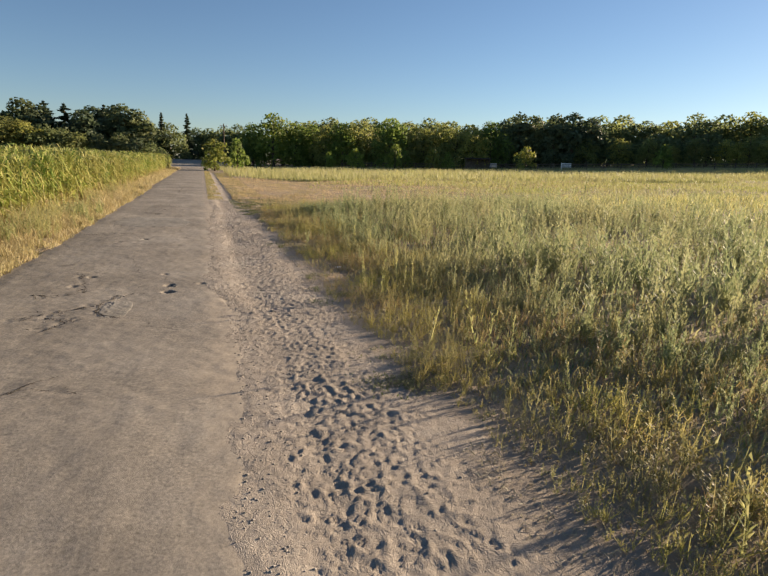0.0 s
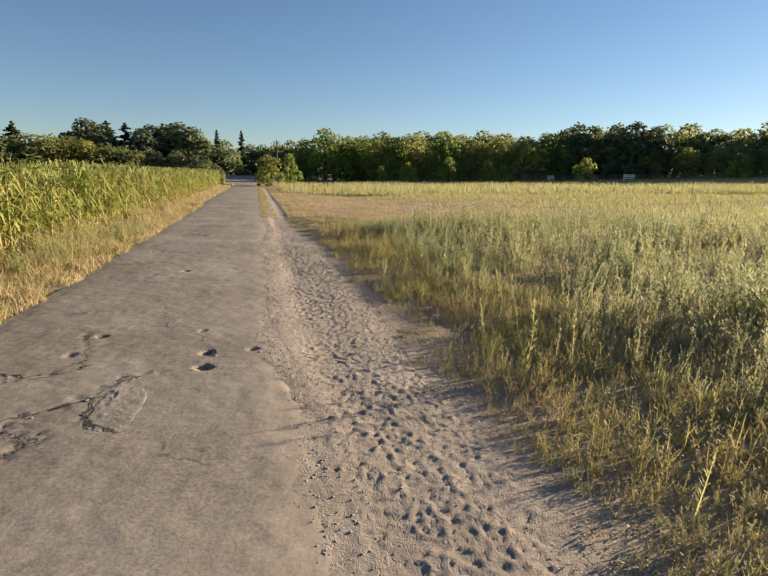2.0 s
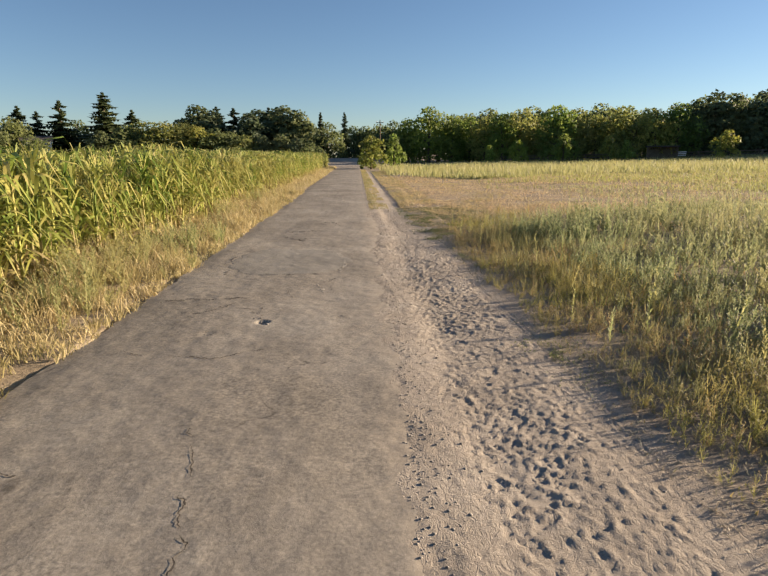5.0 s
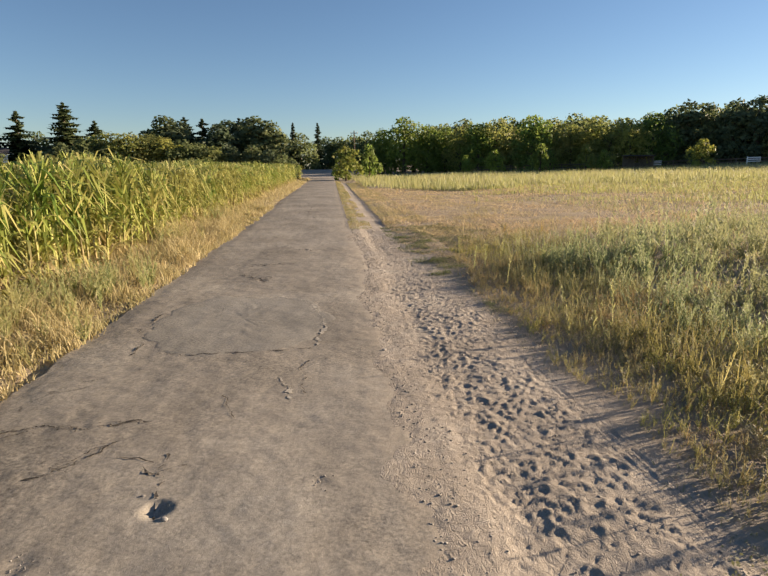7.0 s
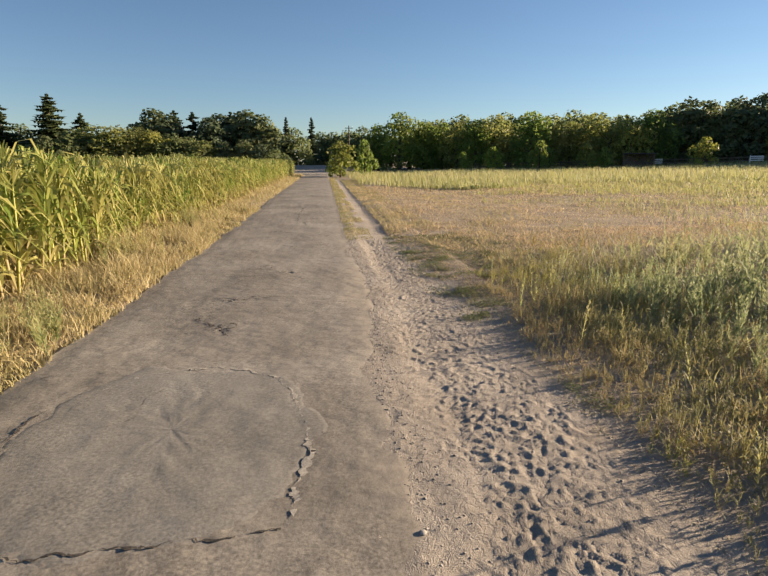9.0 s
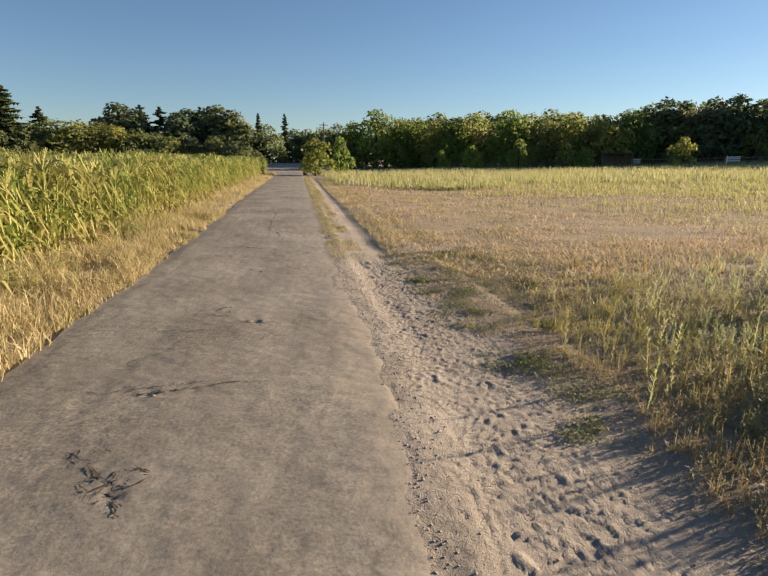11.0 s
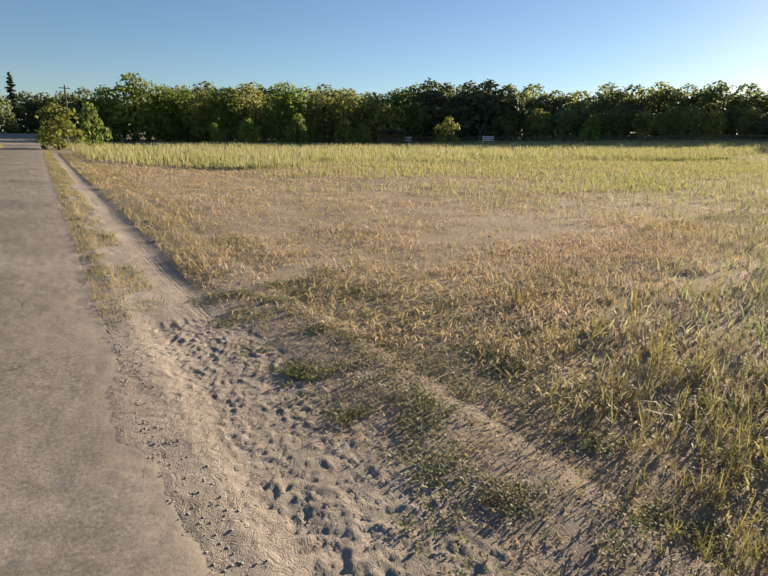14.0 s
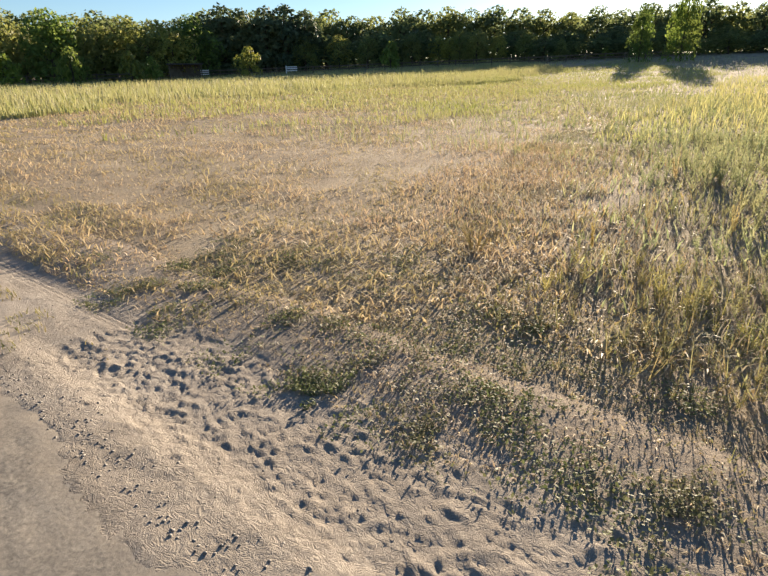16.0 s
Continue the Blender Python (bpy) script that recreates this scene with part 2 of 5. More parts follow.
def leaf_material(name, colours, patch=0.6, through_light=0.35, other=None, rough=0.6):
    """Leaves and blades: a shade of its own for each, and patches."""
    m, n, p = material(name)
    g = n.nodes.new("ShaderNodeNewGeometry")
    k = len(colours) - 1
    c = ramp(n, g.outputs["Random Per Island"], [(i / k, col) for i, col in enumerate(colours)])
    if other:
        c = blend(n, c, other, ramp(n, noise_tex(n, patch, 3, 0.6), [(0.42, (0, 0, 0)), (0.62, (0.8, 0.8, 0.8))]))
    info = n.nodes.new("ShaderNodeObjectInfo")
    c = blend(n, c, ramp(n, info.outputs["Random"], [(0, (0.75, 0.8, 0.8)), (0.5, (1, 1, 1)), (1, (1.25, 1.15, 0.9))]), 1.0, "MULTIPLY")
    n.links.new(c, p.inputs["Base Color"])
    p.inputs["Roughness"].default_value = rough
    p.inputs["Specular IOR Level"].default_value = 0.25
    tr = n.nodes.new("ShaderNodeBsdfTranslucent")
    n.links.new(c, tr.inputs[0])
    mx = n.nodes.new("ShaderNodeMixShader")
    mx.inputs[0].default_value = through_light
    n.links.new(p.outputs[0], mx.inputs[1])
    n.links.new(tr.outputs[0], mx.inputs[2])
    n.links.new(mx.outputs[0], n.nodes["Material Output"].inputs[0])
    return m


M_ASPHALT = asphalt_material("old_asphalt", [(0.225, 0.198, 0.160), (0.292, 0.258, 0.211), (0.36, 0.323, 0.267)], 0.6, 42, 0.9, 0.006, 0.42, (0.68, 1.24))
M_PATCH = asphalt_material("repair_asphalt", [(0.215, 0.197, 0.166), (0.265, 0.243, 0.206), (0.31, 0.286, 0.244)], 0.8, 48, 0.9, 0.004, 0.4, (0.7, 1.22))
M_CRACK = earth_material("crack_fill", [(0.05, 0.045, 0.04), (0.10, 0.085, 0.07)], 6, 60, 0.95, 0.01, 0.8)
M_PALE = earth_material("sandy_seam", [(0.36, 0.32, 0.26), (0.44, 0.395, 0.325)], 6, 50, 0.95, 0.006, 0.5)
M_SAND = sand_material("pale_sand", [(0.285, 0.24, 0.188), (0.35, 0.298, 0.238), (0.41, 0.354, 0.287)], 0.9, 34, 0.97, 0.010, 0.5, (0.80, 1.12))
M_SOIL = earth_material("field_soil", [(0.25, 0.195, 0.13), (0.36, 0.285, 0.19), (0.43, 0.35, 0.24)], 0.8, 26, 0.97, 0.03, 0.8)
M_STONE = earth_material("gravel_stone", [(0.22, 0.20, 0.18), (0.36, 0.33, 0.29)], 9, 60, 0.9, 0.004, 0.5)
M_STRAW = leaf_material("straw", [(0.38, 0.28, 0.13), (0.58, 0.46, 0.24), (0.68, 0.56, 0.32), (0.46, 0.37, 0.19)], 1.3, 0.38, (0.40, 0.34, 0.15))
M_DRY = leaf_material("dry_field_grass", [(0.43, 0.33, 0.25), (0.54, 0.43, 0.32), (0.60, 0.505, 0.385), (0.40, 0.345, 0.23)], 0.5, 0.35, (0.38, 0.345, 0.20))
M_YELLOW = leaf_material("yellow_green_grass", [(0.30, 0.33, 0.08), (0.41, 0.41, 0.11), (0.37, 0.38, 0.14)], 0.2, 0.4, (0.40, 0.36, 0.16))
M_BAND = leaf_material("tall_field_grass", [(0.23, 0.26, 0.095), (0.33, 0.345, 0.14), (0.43, 0.41, 0.21), (0.28, 0.31, 0.115)], 0.2, 0.4, (0.38, 0.36, 0.18))
M_WEED = leaf_material("grey_green_weed", [(0.20, 0.245, 0.11), (0.29, 0.33, 0.155), (0.43, 0.43, 0.235), (0.26, 0.29, 0.13)], 0.45, 0.55, (0.38, 0.345, 0.17))
M_RUST = leaf_material("rusty_weed", [(0.36, 0.22, 0.11), (0.45, 0.33, 0.155), (0.44, 0.38, 0.185), (0.29, 0.265, 0.11)], 0.9, 0.42, (0.30, 0.29, 0.12))
M_OLIVEWEED = leaf_material("olive_weed", [(0.20, 0.22, 0.07), (0.31, 0.31, 0.10), (0.42, 0.38, 0.15), (0.27, 0.26, 0.09)], 0.9, 0.45, (0.38, 0.32, 0.13))
M_CREEP = leaf_material("creeping_leaf", [(0.18, 0.21, 0.08), (0.26, 0.28, 0.11), (0.34, 0.33, 0.16)], 1.6, 0.45, (0.32, 0.28, 0.15))
M_VERGE = leaf_material("verge_grass", [(0.17, 0.185, 0.08), (0.25, 0.25, 0.11), (0.36, 0.32, 0.17)], 1.4, 0.4, (0.40, 0.325, 0.19))
M_RED = leaf_material("reddish_grass", [(0.40, 0.29, 0.21), (0.50, 0.38, 0.28), (0.45, 0.345, 0.235)], 0.7, 0.4, (0.46, 0.385, 0.265))
M_CORN = leaf_material("corn_leaf", [(0.07, 0.14, 0.03), (0.15, 0.23, 0.05), (0.27, 0.32, 0.09), (0.42, 0.39, 0.19)], 0.6, 0.28, (0.30, 0.295, 0.12))
def dry_below(m, height, colour):
    """Lower leaves of the corn have withered."""
    n = m.node_tree
    g = n.nodes.new("ShaderNodeNewGeometry")
    xyz = n.nodes.new("ShaderNodeSeparateXYZ")
    n.links.new(g.outputs["Position"], xyz.inputs[0])
    mul = n.nodes.new("ShaderNodeMath")
    mul.operation = "MULTIPLY_ADD"
    n.links.new(g.outputs["Random Per Island"], mul.inputs[0])
    mul.inputs[1].default_value = 0.9
    n.links.new(xyz.outputs["Z"], mul.inputs[2])
    fac = ramp(n, mul.outputs[0], [(height * 0.6, (0.9, 0.9, 0.9)), (height, (0, 0, 0))])
    for node in list(n.nodes):
        if node.bl_idname in ("ShaderNodeBsdfPrincipled", "ShaderNodeBsdfTranslucent"):
            old = node.inputs[0].links[0].from_socket
            n.links.new(blend(n, old, colour, fac), node.inputs[0])


dry_below(M_CORN, 0.88, (0.44, 0.34, 0.17))
M_BARK = earth_material("bark", [(0.07, 0.05, 0.035), (0.13, 0.10, 0.07)], 3, 12, 0.95, 0.03, 0.8)
M_BROAD = leaf_material("broad_leaves", [(0.13, 0.20, 0.04), (0.20, 0.28, 0.055), (0.28, 0.345, 0.085)], 0.15, 0.55, (0.16, 0.20, 0.05))
M_OLIVE = leaf_material("turning_leaves", [(0.19, 0.23, 0.06), (0.28, 0.305, 0.085), (0.36, 0.35, 0.115)], 0.15, 0.5, (0.25, 0.255, 0.085))
M_DARK = leaf_material("dark_leaves", [(0.13, 0.165, 0.065), (0.19, 0.225, 0.09), (0.25, 0.28, 0.115)], 0.15, 0.62)
M_NEEDLE = leaf_material("needles", [(0.05, 0.08, 0.045), (0.08, 0.115, 0.06), (0.11, 0.145, 0.07)], 0.3, 0.35)
M_PINE = leaf_material("pine_needles", [(0.075, 0.105, 0.055), (0.115, 0.15, 0.075), (0.16, 0.19, 0.095)], 0.3, 0.4)
M_BUSH = leaf_material("bright_bush_leaves", [(0.16, 0.20, 0.04), (0.26, 0.28, 0.06), (0.34, 0.32, 0.08)], 0.5, 0.4)
M_WOOD = earth_material("weathered_wood", [(0.10, 0.075, 0.055), (0.18, 0.14, 0.10)], 2, 30, 0.9, 0.004, 0.5)
M_WHITE = earth_material("white_paint", [(0.72, 0.71, 0.68), (0.80, 0.79, 0.77)], 2, 30, 0.7, 0.002, 0.3, (0.92, 1.05))
M_ROOF = earth_material("dark_roof", [(0.05, 0.045, 0.045), (0.09, 0.08, 0.075)], 2, 20, 0.8, 0.01, 0.5)
M_GLASS, _n, _p = material("window_glass")
_p.inputs["Base Color"].default_value, _p.inputs["Roughness"].default_value = (0.03, 0.035, 0.04, 1), 0.08


# ---- ground ----
def spaced(*runs):
    out = []
    for a, b, step in runs:
        out += list(np.arange(a, b, step))
    return np.array(out + [runs[-1][1]])


gx = spaced((-1500, -200, 130), (-200, -40, 8), (-40, -8, 1.0), (-8, -2.62, 0.25), (-2.62, -2.45, 0.17), (-2.45, 0.1, 0.85), (0.1, 1.9, 0.2), (1.9, 12, 0.25), (12, 40, 1.0), (40, 200, 4), (200, 1500, 130))
gy = spaced((-1500, -100, 140), (-100, -12, 4), (-12, 45, 0.5), (45, 140, 1.5), (140, 300, 10), (300, 1500, 120))
X, Y = np.meshgrid(gx, gy)
Z = terrain(X, Y) + 0.03 * fbm(X * 1.3, Y * 1.3, 3, 9) * (np.abs(X) < 40) * smooth(1.0, 3.0, np.abs(X))
Z = Z - 0.02 * smooth(-3.2, -2.7, X) * (X < -2.4) * (Y < 92)
Z = Z - 0.035 * (1 - smooth(1.5, 2.6, X)) * (X > 1.0) * (Y < 70)
Z = np.where((X > -2.5) & (X < 1.35) & (Y < 70) & (Y > -11), -0.2, Z)
Z = np.where((X > -2.5) & (X < 0.05) & (Y >= 60) & (Y < 95), -0.2, Z)
thing("ground", grid_mesh("ground", X, Y, Z), M_SOIL, "dry brown field soil with stubble and litter", "field", "structure")

# ---- asphalt road ----
HOLES = [(-0.54, 7.06, 0.060, 0.034), (-0.54, 6.66, 0.066, 0.036), (-1.55, 7.69, 0.045, 0.03), (-0.17, 7.11, 0.05, 0.02), (-0.64, 7.78, 0.04, 0.02), (-1.65, 7.16, 0.05, 0.016),
         (-1.21, 11.38, 0.05, 0.032), (-1.64, 11.06, 0.06, 0.006), (-0.48, 11.55, 0.04, 0.005), (-0.91, 19.63, 0.045, 0.02), (-1.48, 17.92, 0.05, 0.008), (-1.36, 16.66, 0.04, 0.007)]
# crumbling lines in the asphalt: half width, depth, course
BROKEN = [(0.075, 0.016, ((-0.86, 6.62), (-1.12, 6.50), (-1.18, 6.16), (-1.52, 5.94), (-1.95, 5.62))), (0.10, 0.018, ((-1.62, 5.70), (-1.36, 5.50), (-1.62, 5.20))), (0.05, 0.012, ((-2.00, 6.79), (-1.83, 6.59), (-1.50, 6.76))),
          (0.03, 0.008, ((-1.20, 5.95), (-1.15, 5.66), (-0.99, 5.56))), (0.05, 0.011, ((-1.75, 7.95), (-1.56, 7.22), (-1.48, 6.76))), (0.05, 0.010, ((-2.46, 12.23), (-1.94, 12.28), (-1.58, 12.30))), (0.035, 0.009, ((-1.93, 11.72), (-1.61, 12.04)))]
BROKEN += [(0.03, 0.010, ((-1.36, 11.82), (-1.21, 11.50))), (0.09, 0.010, ((-1.75, 17.98), (-1.50, 17.90), (-1.20, 17.99))), (0.07, 0.008, ((-1.69, 17.14), (-1.48, 16.88), (-1.30, 16.63))), (0.05, 0.008, ((-1.44, 16.68), (-1.25, 16.90))),
          (0.05, 0.010, ((-1.11, 19.68), (-0.91, 19.64), (-0.78, 19.56))), (0.03, 0.008, ((-1.38, 20.11), (-1.19, 20.2), (-1.17, 19.80))), (0.03, 0.007, ((-0.82, 19.16), (-0.70, 19.15))), (0.04, 0.008, ((-2.1, 3.3), (-1.3, 3.75), (-0.95, 3.62)))]


def off_course(x, y, course):
    """Distance to a bent line."""
    best = np.full(np.shape(x), 9.0)
    for (ax, ay), (bx, by) in zip(course[:-1], course[1:]):
        f = np.clip(((x - ax) * (bx - ax) + (y - ay) * (by - ay)) / ((bx - ax) ** 2 + (by - ay) ** 2), 0, 1)
        best = np.minimum(best, np.hypot(x - ax - f * (bx - ax), y - ay - f * (by - ay)))
    return best


def road_z(x, y):
    x, y = np.asarray(x, float), np.asarray(y, float)
    z = 0.012 + 0.022 * (1 - ((x + 1.33) / 1.35) ** 2) + 0.022 * fbm(x * 0.8, y * 0.45, 3, 21) + 0.005 * fbm(x * 7, y * 7, 3, 22) + 0.004 * fbm(x * 26, y * 26, 2, 23)
    for hx, hy, r, d in HOLES:
        near = np.hypot((x - hx) * 1.1, (y - hy) * 0.8) + 0.55 * r * fbm(x * 14, y * 14, 3, 4)
        z = z - d * (1 - smooth(0.86 * r, r, near))
    for half, depth, course in BROKEN:
        near = off_course(x, y, course)
        gone = smooth(0.02, 0.10, fbm(x * 24, y * 24, 3, 27) + 0.10 - 0.30 * near / half) * (near < 1.6 * half)
        z = z - 0.6 * depth * gone * (0.7 + 0.8 * vnoise(x * 60, y * 60, 28))
    return z


def road_right(y):
    """Where the asphalt gives way to the sand."""
    return np.interp(y, (-11, 1.9, 2.8, 3.6, 5.6, 6.7, 7.6, 9, 10.9, 13.5, 15.8, 17.3, 19.3, 21, 23, 30, 92), (0.0, -0.02, 0.08, 0.11, 0.12, -0.02, -0.09, -0.05, 0.0, 0.02, -0.04, 0.08, 0.13, 0.06, 0.04, 0.0, 0.0))


ry = spaced((-11, 0, 0.2), (0, 3, 0.05), (3, 21, 0.025), (21, 26, 0.05), (26, 40, 0.15), (40, 92, 0.6))
u = np.concatenate([[0, 0.003], np.linspace(0.01, 0.99, 100), [0.997, 1]])
U, Y = np.meshgrid(u, ry)
left = -2.68 + 0.10 * fbm(ry * 0.35, ry * 0 + 3, 3, 31) + 0.05 * fbm(ry * 3, ry * 0 + 3, 2, 32) - 0.012 * np.clip(ry - 22, 0, 70)
right = road_right(ry) + 0.16 + 0.05 * fbm(ry * 2.6, ry * 0 + 8, 3, 34)
X = left[:, None] * (1 - U) + right[:, None] * U
Z = road_z(X, Y)
edge = np.minimum(U, 1 - U)
Z = Z - 0.10 * (edge < 0.001) - 0.02 * (1 - smooth(0, 0.05, 1 - U)) - 0.010 * (1 - smooth(0, 0.10, U))
road = thing("road", grid_mesh("road", X, Y, Z), M_ASPHALT, "old patched grey asphalt farm road with potholes", "road", "structure")


# pale gravel lane that crosses at the end of the road
X, Y = np.meshgrid(np.linspace(-16, 5, 40), np.linspace(91, 128, 40))
thing("cross_lane", grid_mesh("cross_lane", X, Y, terrain(X, Y) + 0.05 + 1.25 * smooth(94, 128, Y) + 0.03 * fbm(X, Y, 2, 37) - 0.2 * (1 - smooth(91, 92, Y))), M_SAND, "pale gravel lane rising beyond the road's end", "lane", "structure")


def crack(points, width, seed, fill=None, label=""):
    """An open crack: an uneven dark ribbon, 4 mm above the asphalt."""
    soup, r = Soup(), np.random.default_rng(seed)
    p = np.array(points, float)
    dense = [p[0]]
    for a, b in zip(p[:-1], p[1:]):
        k = max(2, int(np.linalg.norm(b - a) / 0.014))
        for i in range(1, k + 1):
            dense.append(a + (b - a) * i / k)
    d = np.array(dense)
    d[:, 0] += 0.09 * fbm(d[:, 0] * 5 + seed, d[:, 1] * 5, 5, seed)
    d[:, 1] += 0.09 * fbm(d[:, 0] * 5, d[:, 1] * 5 + seed, 5, seed + 9)
    d += r.normal(0, 0.004, d.shape)
    t = np.gradient(d, axis=0)
    t /= np.linalg.norm(t, axis=1)[:, None] + 1e-9
    nrm = np.stack([-t[:, 1], t[:, 0]], -1)
    w = 0.75 * width * np.clip(0.22 + 2.0 * fbm(d[:, 0] * 9, d[:, 1] * 9, 4, seed + 5) + 0.35 * r.normal(size=len(d)), 0.01, 2)[:, None]
    lo, hi = d - nrm * w / 2, d + nrm * w / 2
    v = np.concatenate([lo, hi])
    v = np.column_stack([v, road_z(v[:, 0], v[:, 1]) + 0.004])
    n = len(d)
    i = np.arange(n - 1)
    soup.add(v, q=np.stack([i, i + n, i + n + 1, i + 1], -1))
    part("crack" if fill is None else "seam", soup.mesh("crack"), fill or M_CRACK, road, label)


def asphalt_patch(cx, cy, rx, ry_, seed):
    """A repair: a thin smooth skin with an uneven outline."""
    rings, around = 26, 110
    a = np.arange(around) * 2 * math.pi / around
    out = (np.abs(np.cos(a)) ** 3.2 + np.abs(np.sin(a)) ** 3.2) ** (-1 / 3.2) * (1 + 0.22 * fbm(np.cos(a) * 2 + seed, np.sin(a) * 2, 3, seed) + 0.07 * fbm(np.cos(a) * 14 + seed, np.sin(a) * 14, 3, seed + 3))
    rad = np.concatenate([np.linspace(0.004, 0.95, rings - 2), [0.985, 1.0]])
    X = cx + rx * rad[:, None] * (out * np.cos(a))[None]
    Y = cy + ry_ * rad[:, None] * (out * np.sin(a))[None]
    Z = road_z(X, Y) + np.interp(rad, (0, 0.6, 0.87, 0.985, 1.0), (0.004, 0.004, 0.003, 0.0005, -0.003))[:, None]
    i = np.arange(rings * around).reshape(rings, around)
    j = np.roll(i, -1, 1)
    q = np.stack([i[:-1], j[:-1], j[1:], i[1:]], -1).reshape(-1, 4)
    part("asphalt_patch", mesh_from("asphalt_patch", np.stack([X, Y, Z], -1), quads=q, shade=True), M_PATCH, road, "smoother paler repair patch")


asphalt_patch(-1.30, 14.66, 0.80, 1.02, 1)
asphalt_patch(-1.03, 5.94, 0.155, 0.35, 3)
# cracks near the potholes: width, then the course
for k, (width, *course) in enumerate((
        (0.022, (-0.89, 6.56), (-1.12, 6.50), (-1.17, 6.16), (-1.52, 5.94), (-1.95, 5.62)),
        (0.024, (-1.17, 6.18), (-1.20, 5.84), (-1.13, 5.65), (-0.99, 5.56)),
        (0.016, (-2.00, 6.79), (-1.83, 6.59), (-1.69, 6.71), (-1.48, 6.76), (-1.56, 7.24)),
        (0.010, (-0.89, 6.56), (-0.93, 7.38), (-1.03, 8.34), (-1.25, 9.19)),
        (0.018, (-1.62, 5.67), (-1.44, 5.59), (-1.26, 5.39)),
        (0.010, (-0.95, 7.75), (-0.64, 7.77), (-0.54, 7.06), (-0.54, 6.66)),
        (0.014, (-2.53, 8.65), (-2.23, 8.88), (-1.99, 8.83))), 1):
    crack(course, width, k)
# cracks before and round the large repair: width, then the course
for k, (width, *course) in enumerate((
        (0.020, (-2.46, 12.23), (-2.13, 12.21), (-1.94, 12.28), (-1.58, 12.30)),
        (0.018, (-1.93, 11.72), (-1.81, 11.75), (-1.61, 12.04)),
        (0.018, (-1.36, 11.82), (-1.21, 11.54), (-1.19, 11.33)),
        (0.012, (-1.15, 12.68), (-0.97, 12.35)),
        (0.014, (-2.22, 13.06), (-2.06, 13.11)),
        (0.018, (-2.04, 13.60), (-1.66, 13.58), (-1.25, 13.59), (-0.97, 13.63), (-0.60, 13.66)),
        (0.026, (-2.04, 13.62), (-2.14, 14.13), (-2.20, 14.56), (-2.15, 14.99)),
        (0.014, (-0.62, 13.4), (-0.65, 13.13), (-0.63, 12.7))), 8):
    crack(course, width, k)
# cracks further along: width, then the course
for k, (width, *course) in enumerate((
        (0.012, (-1.69, 17.98), (-1.50, 17.89), (-1.27, 17.98), (-0.91, 18.02), (-0.67, 18.04)),
        (0.016, (-1.75, 19.43), (-1.52, 19.35), (-1.27, 19.40)),
        (0.016, (-1.69, 17.14), (-1.48, 16.88), (-1.30, 16.63)),
        (0.016, (-1.44, 16.68), (-1.39, 16.89), (-1.25, 16.89)),
        (0.018, (-1.11, 19.68), (-1.01, 19.61), (-0.91, 19.64), (-0.80, 19.56)),
        (0.014, (-1.38, 20.11), (-1.22, 20.22), (-1.17, 19.80)),
        (0.014, (-1.31, 22.42), (-0.99, 22.32), (-0.98, 21.83)),
        (0.045, (-1.18, 31.8), (-1.2, 29.5), (-1.14, 27.3), (-0.80, 26.0)),
        (0.030, (-2.49, 32.35), (-1.73, 32.68)),
        (0.028, (-2.3, 24.6), (-1.5, 24.7), (-0.9, 24.3)),
        (0.012, (-2.3, 10.6), (-1.5, 10.4), (-1.0, 10.6)),
        (0.020, (-2.2, 3.2), (-1.6, 3.5), (-1.14, 3.97), (-0.96, 3.65))), 16):
    crack(course, width, k)
for k, course in enumerate((((-1.95, 15.3), (-1.71, 15.56), (-1.25, 15.72), (-0.85, 15.54), (-0.62, 15.10), (-0.49, 14.60), (-0.52, 14.07), (-0.56, 13.75)), ((-0.96, 6.22), (-0.88, 5.88), (-0.88, 5.66), (-0.98, 5.57)), ((-0.82, 13.0), (-0.72, 12.8), (-0.72, 12.5)))):
    crack(course, 0.05, 400 + k, M_PALE, "pale sand-filled seam of a repair")
# finer cracks through the crumbling stretches
r = np.random.default_rng(11)
for k, (half, depth, course) in enumerate(BROKEN):
    for j in range(2 if half > 0.04 else 1):
        crack([(cx + r.normal(0, 0.7 * half), cy + r.normal(0, 0.7 * half)) for cx, cy in course], 0.015, 60 + 5 * k + j)
    (ax, ay), (bx, by) = course[0], course[-1]
    for j in range(int(4 + 60 * half)):
        f, sx, sy = r.random(), r.normal(0, half), r.normal(0, half)
        cx, cy = ax + f * (bx - ax) + sx, ay + f * (by - ay) + sy
        crack([(cx, cy), (cx + r.normal(0, 0.06), cy + r.normal(0, 0.06))], 0.012, 200 + 20 * k + j)

# ---- sandy track beside the road, and the verge further on ----
tx = np.concatenate([np.arange(-0.34, 0.0, 0.03), np.arange(0.0, 1.5, 0.0155), np.linspace(1.5, 2.3, 32)])
ty = spaced((-11, 0.6, 0.10), (0.6, 23, 0.0185), (23, 28, 0.04), (28, 40, 0.1), (40, 70, 0.4))
X, Y = np.meshgrid(tx, ty)
base = -0.004 - 0.02 * smooth(16, 20, Y) * (1 - smooth(1.0, 1.6, X)) + 0.03 * fbm(X * 1.1, Y * 0.5, 3, 41)
worn = smooth(0.12, 0.34, X) * (1 - smooth(1.05, 1.42, X))
fine = 0.0032 * fbm(X * 30, Y * 30, 2, 44) + 0.004 * fbm(X * 11, Y * 8, 2, 42)
relief = np.zeros_like(X)
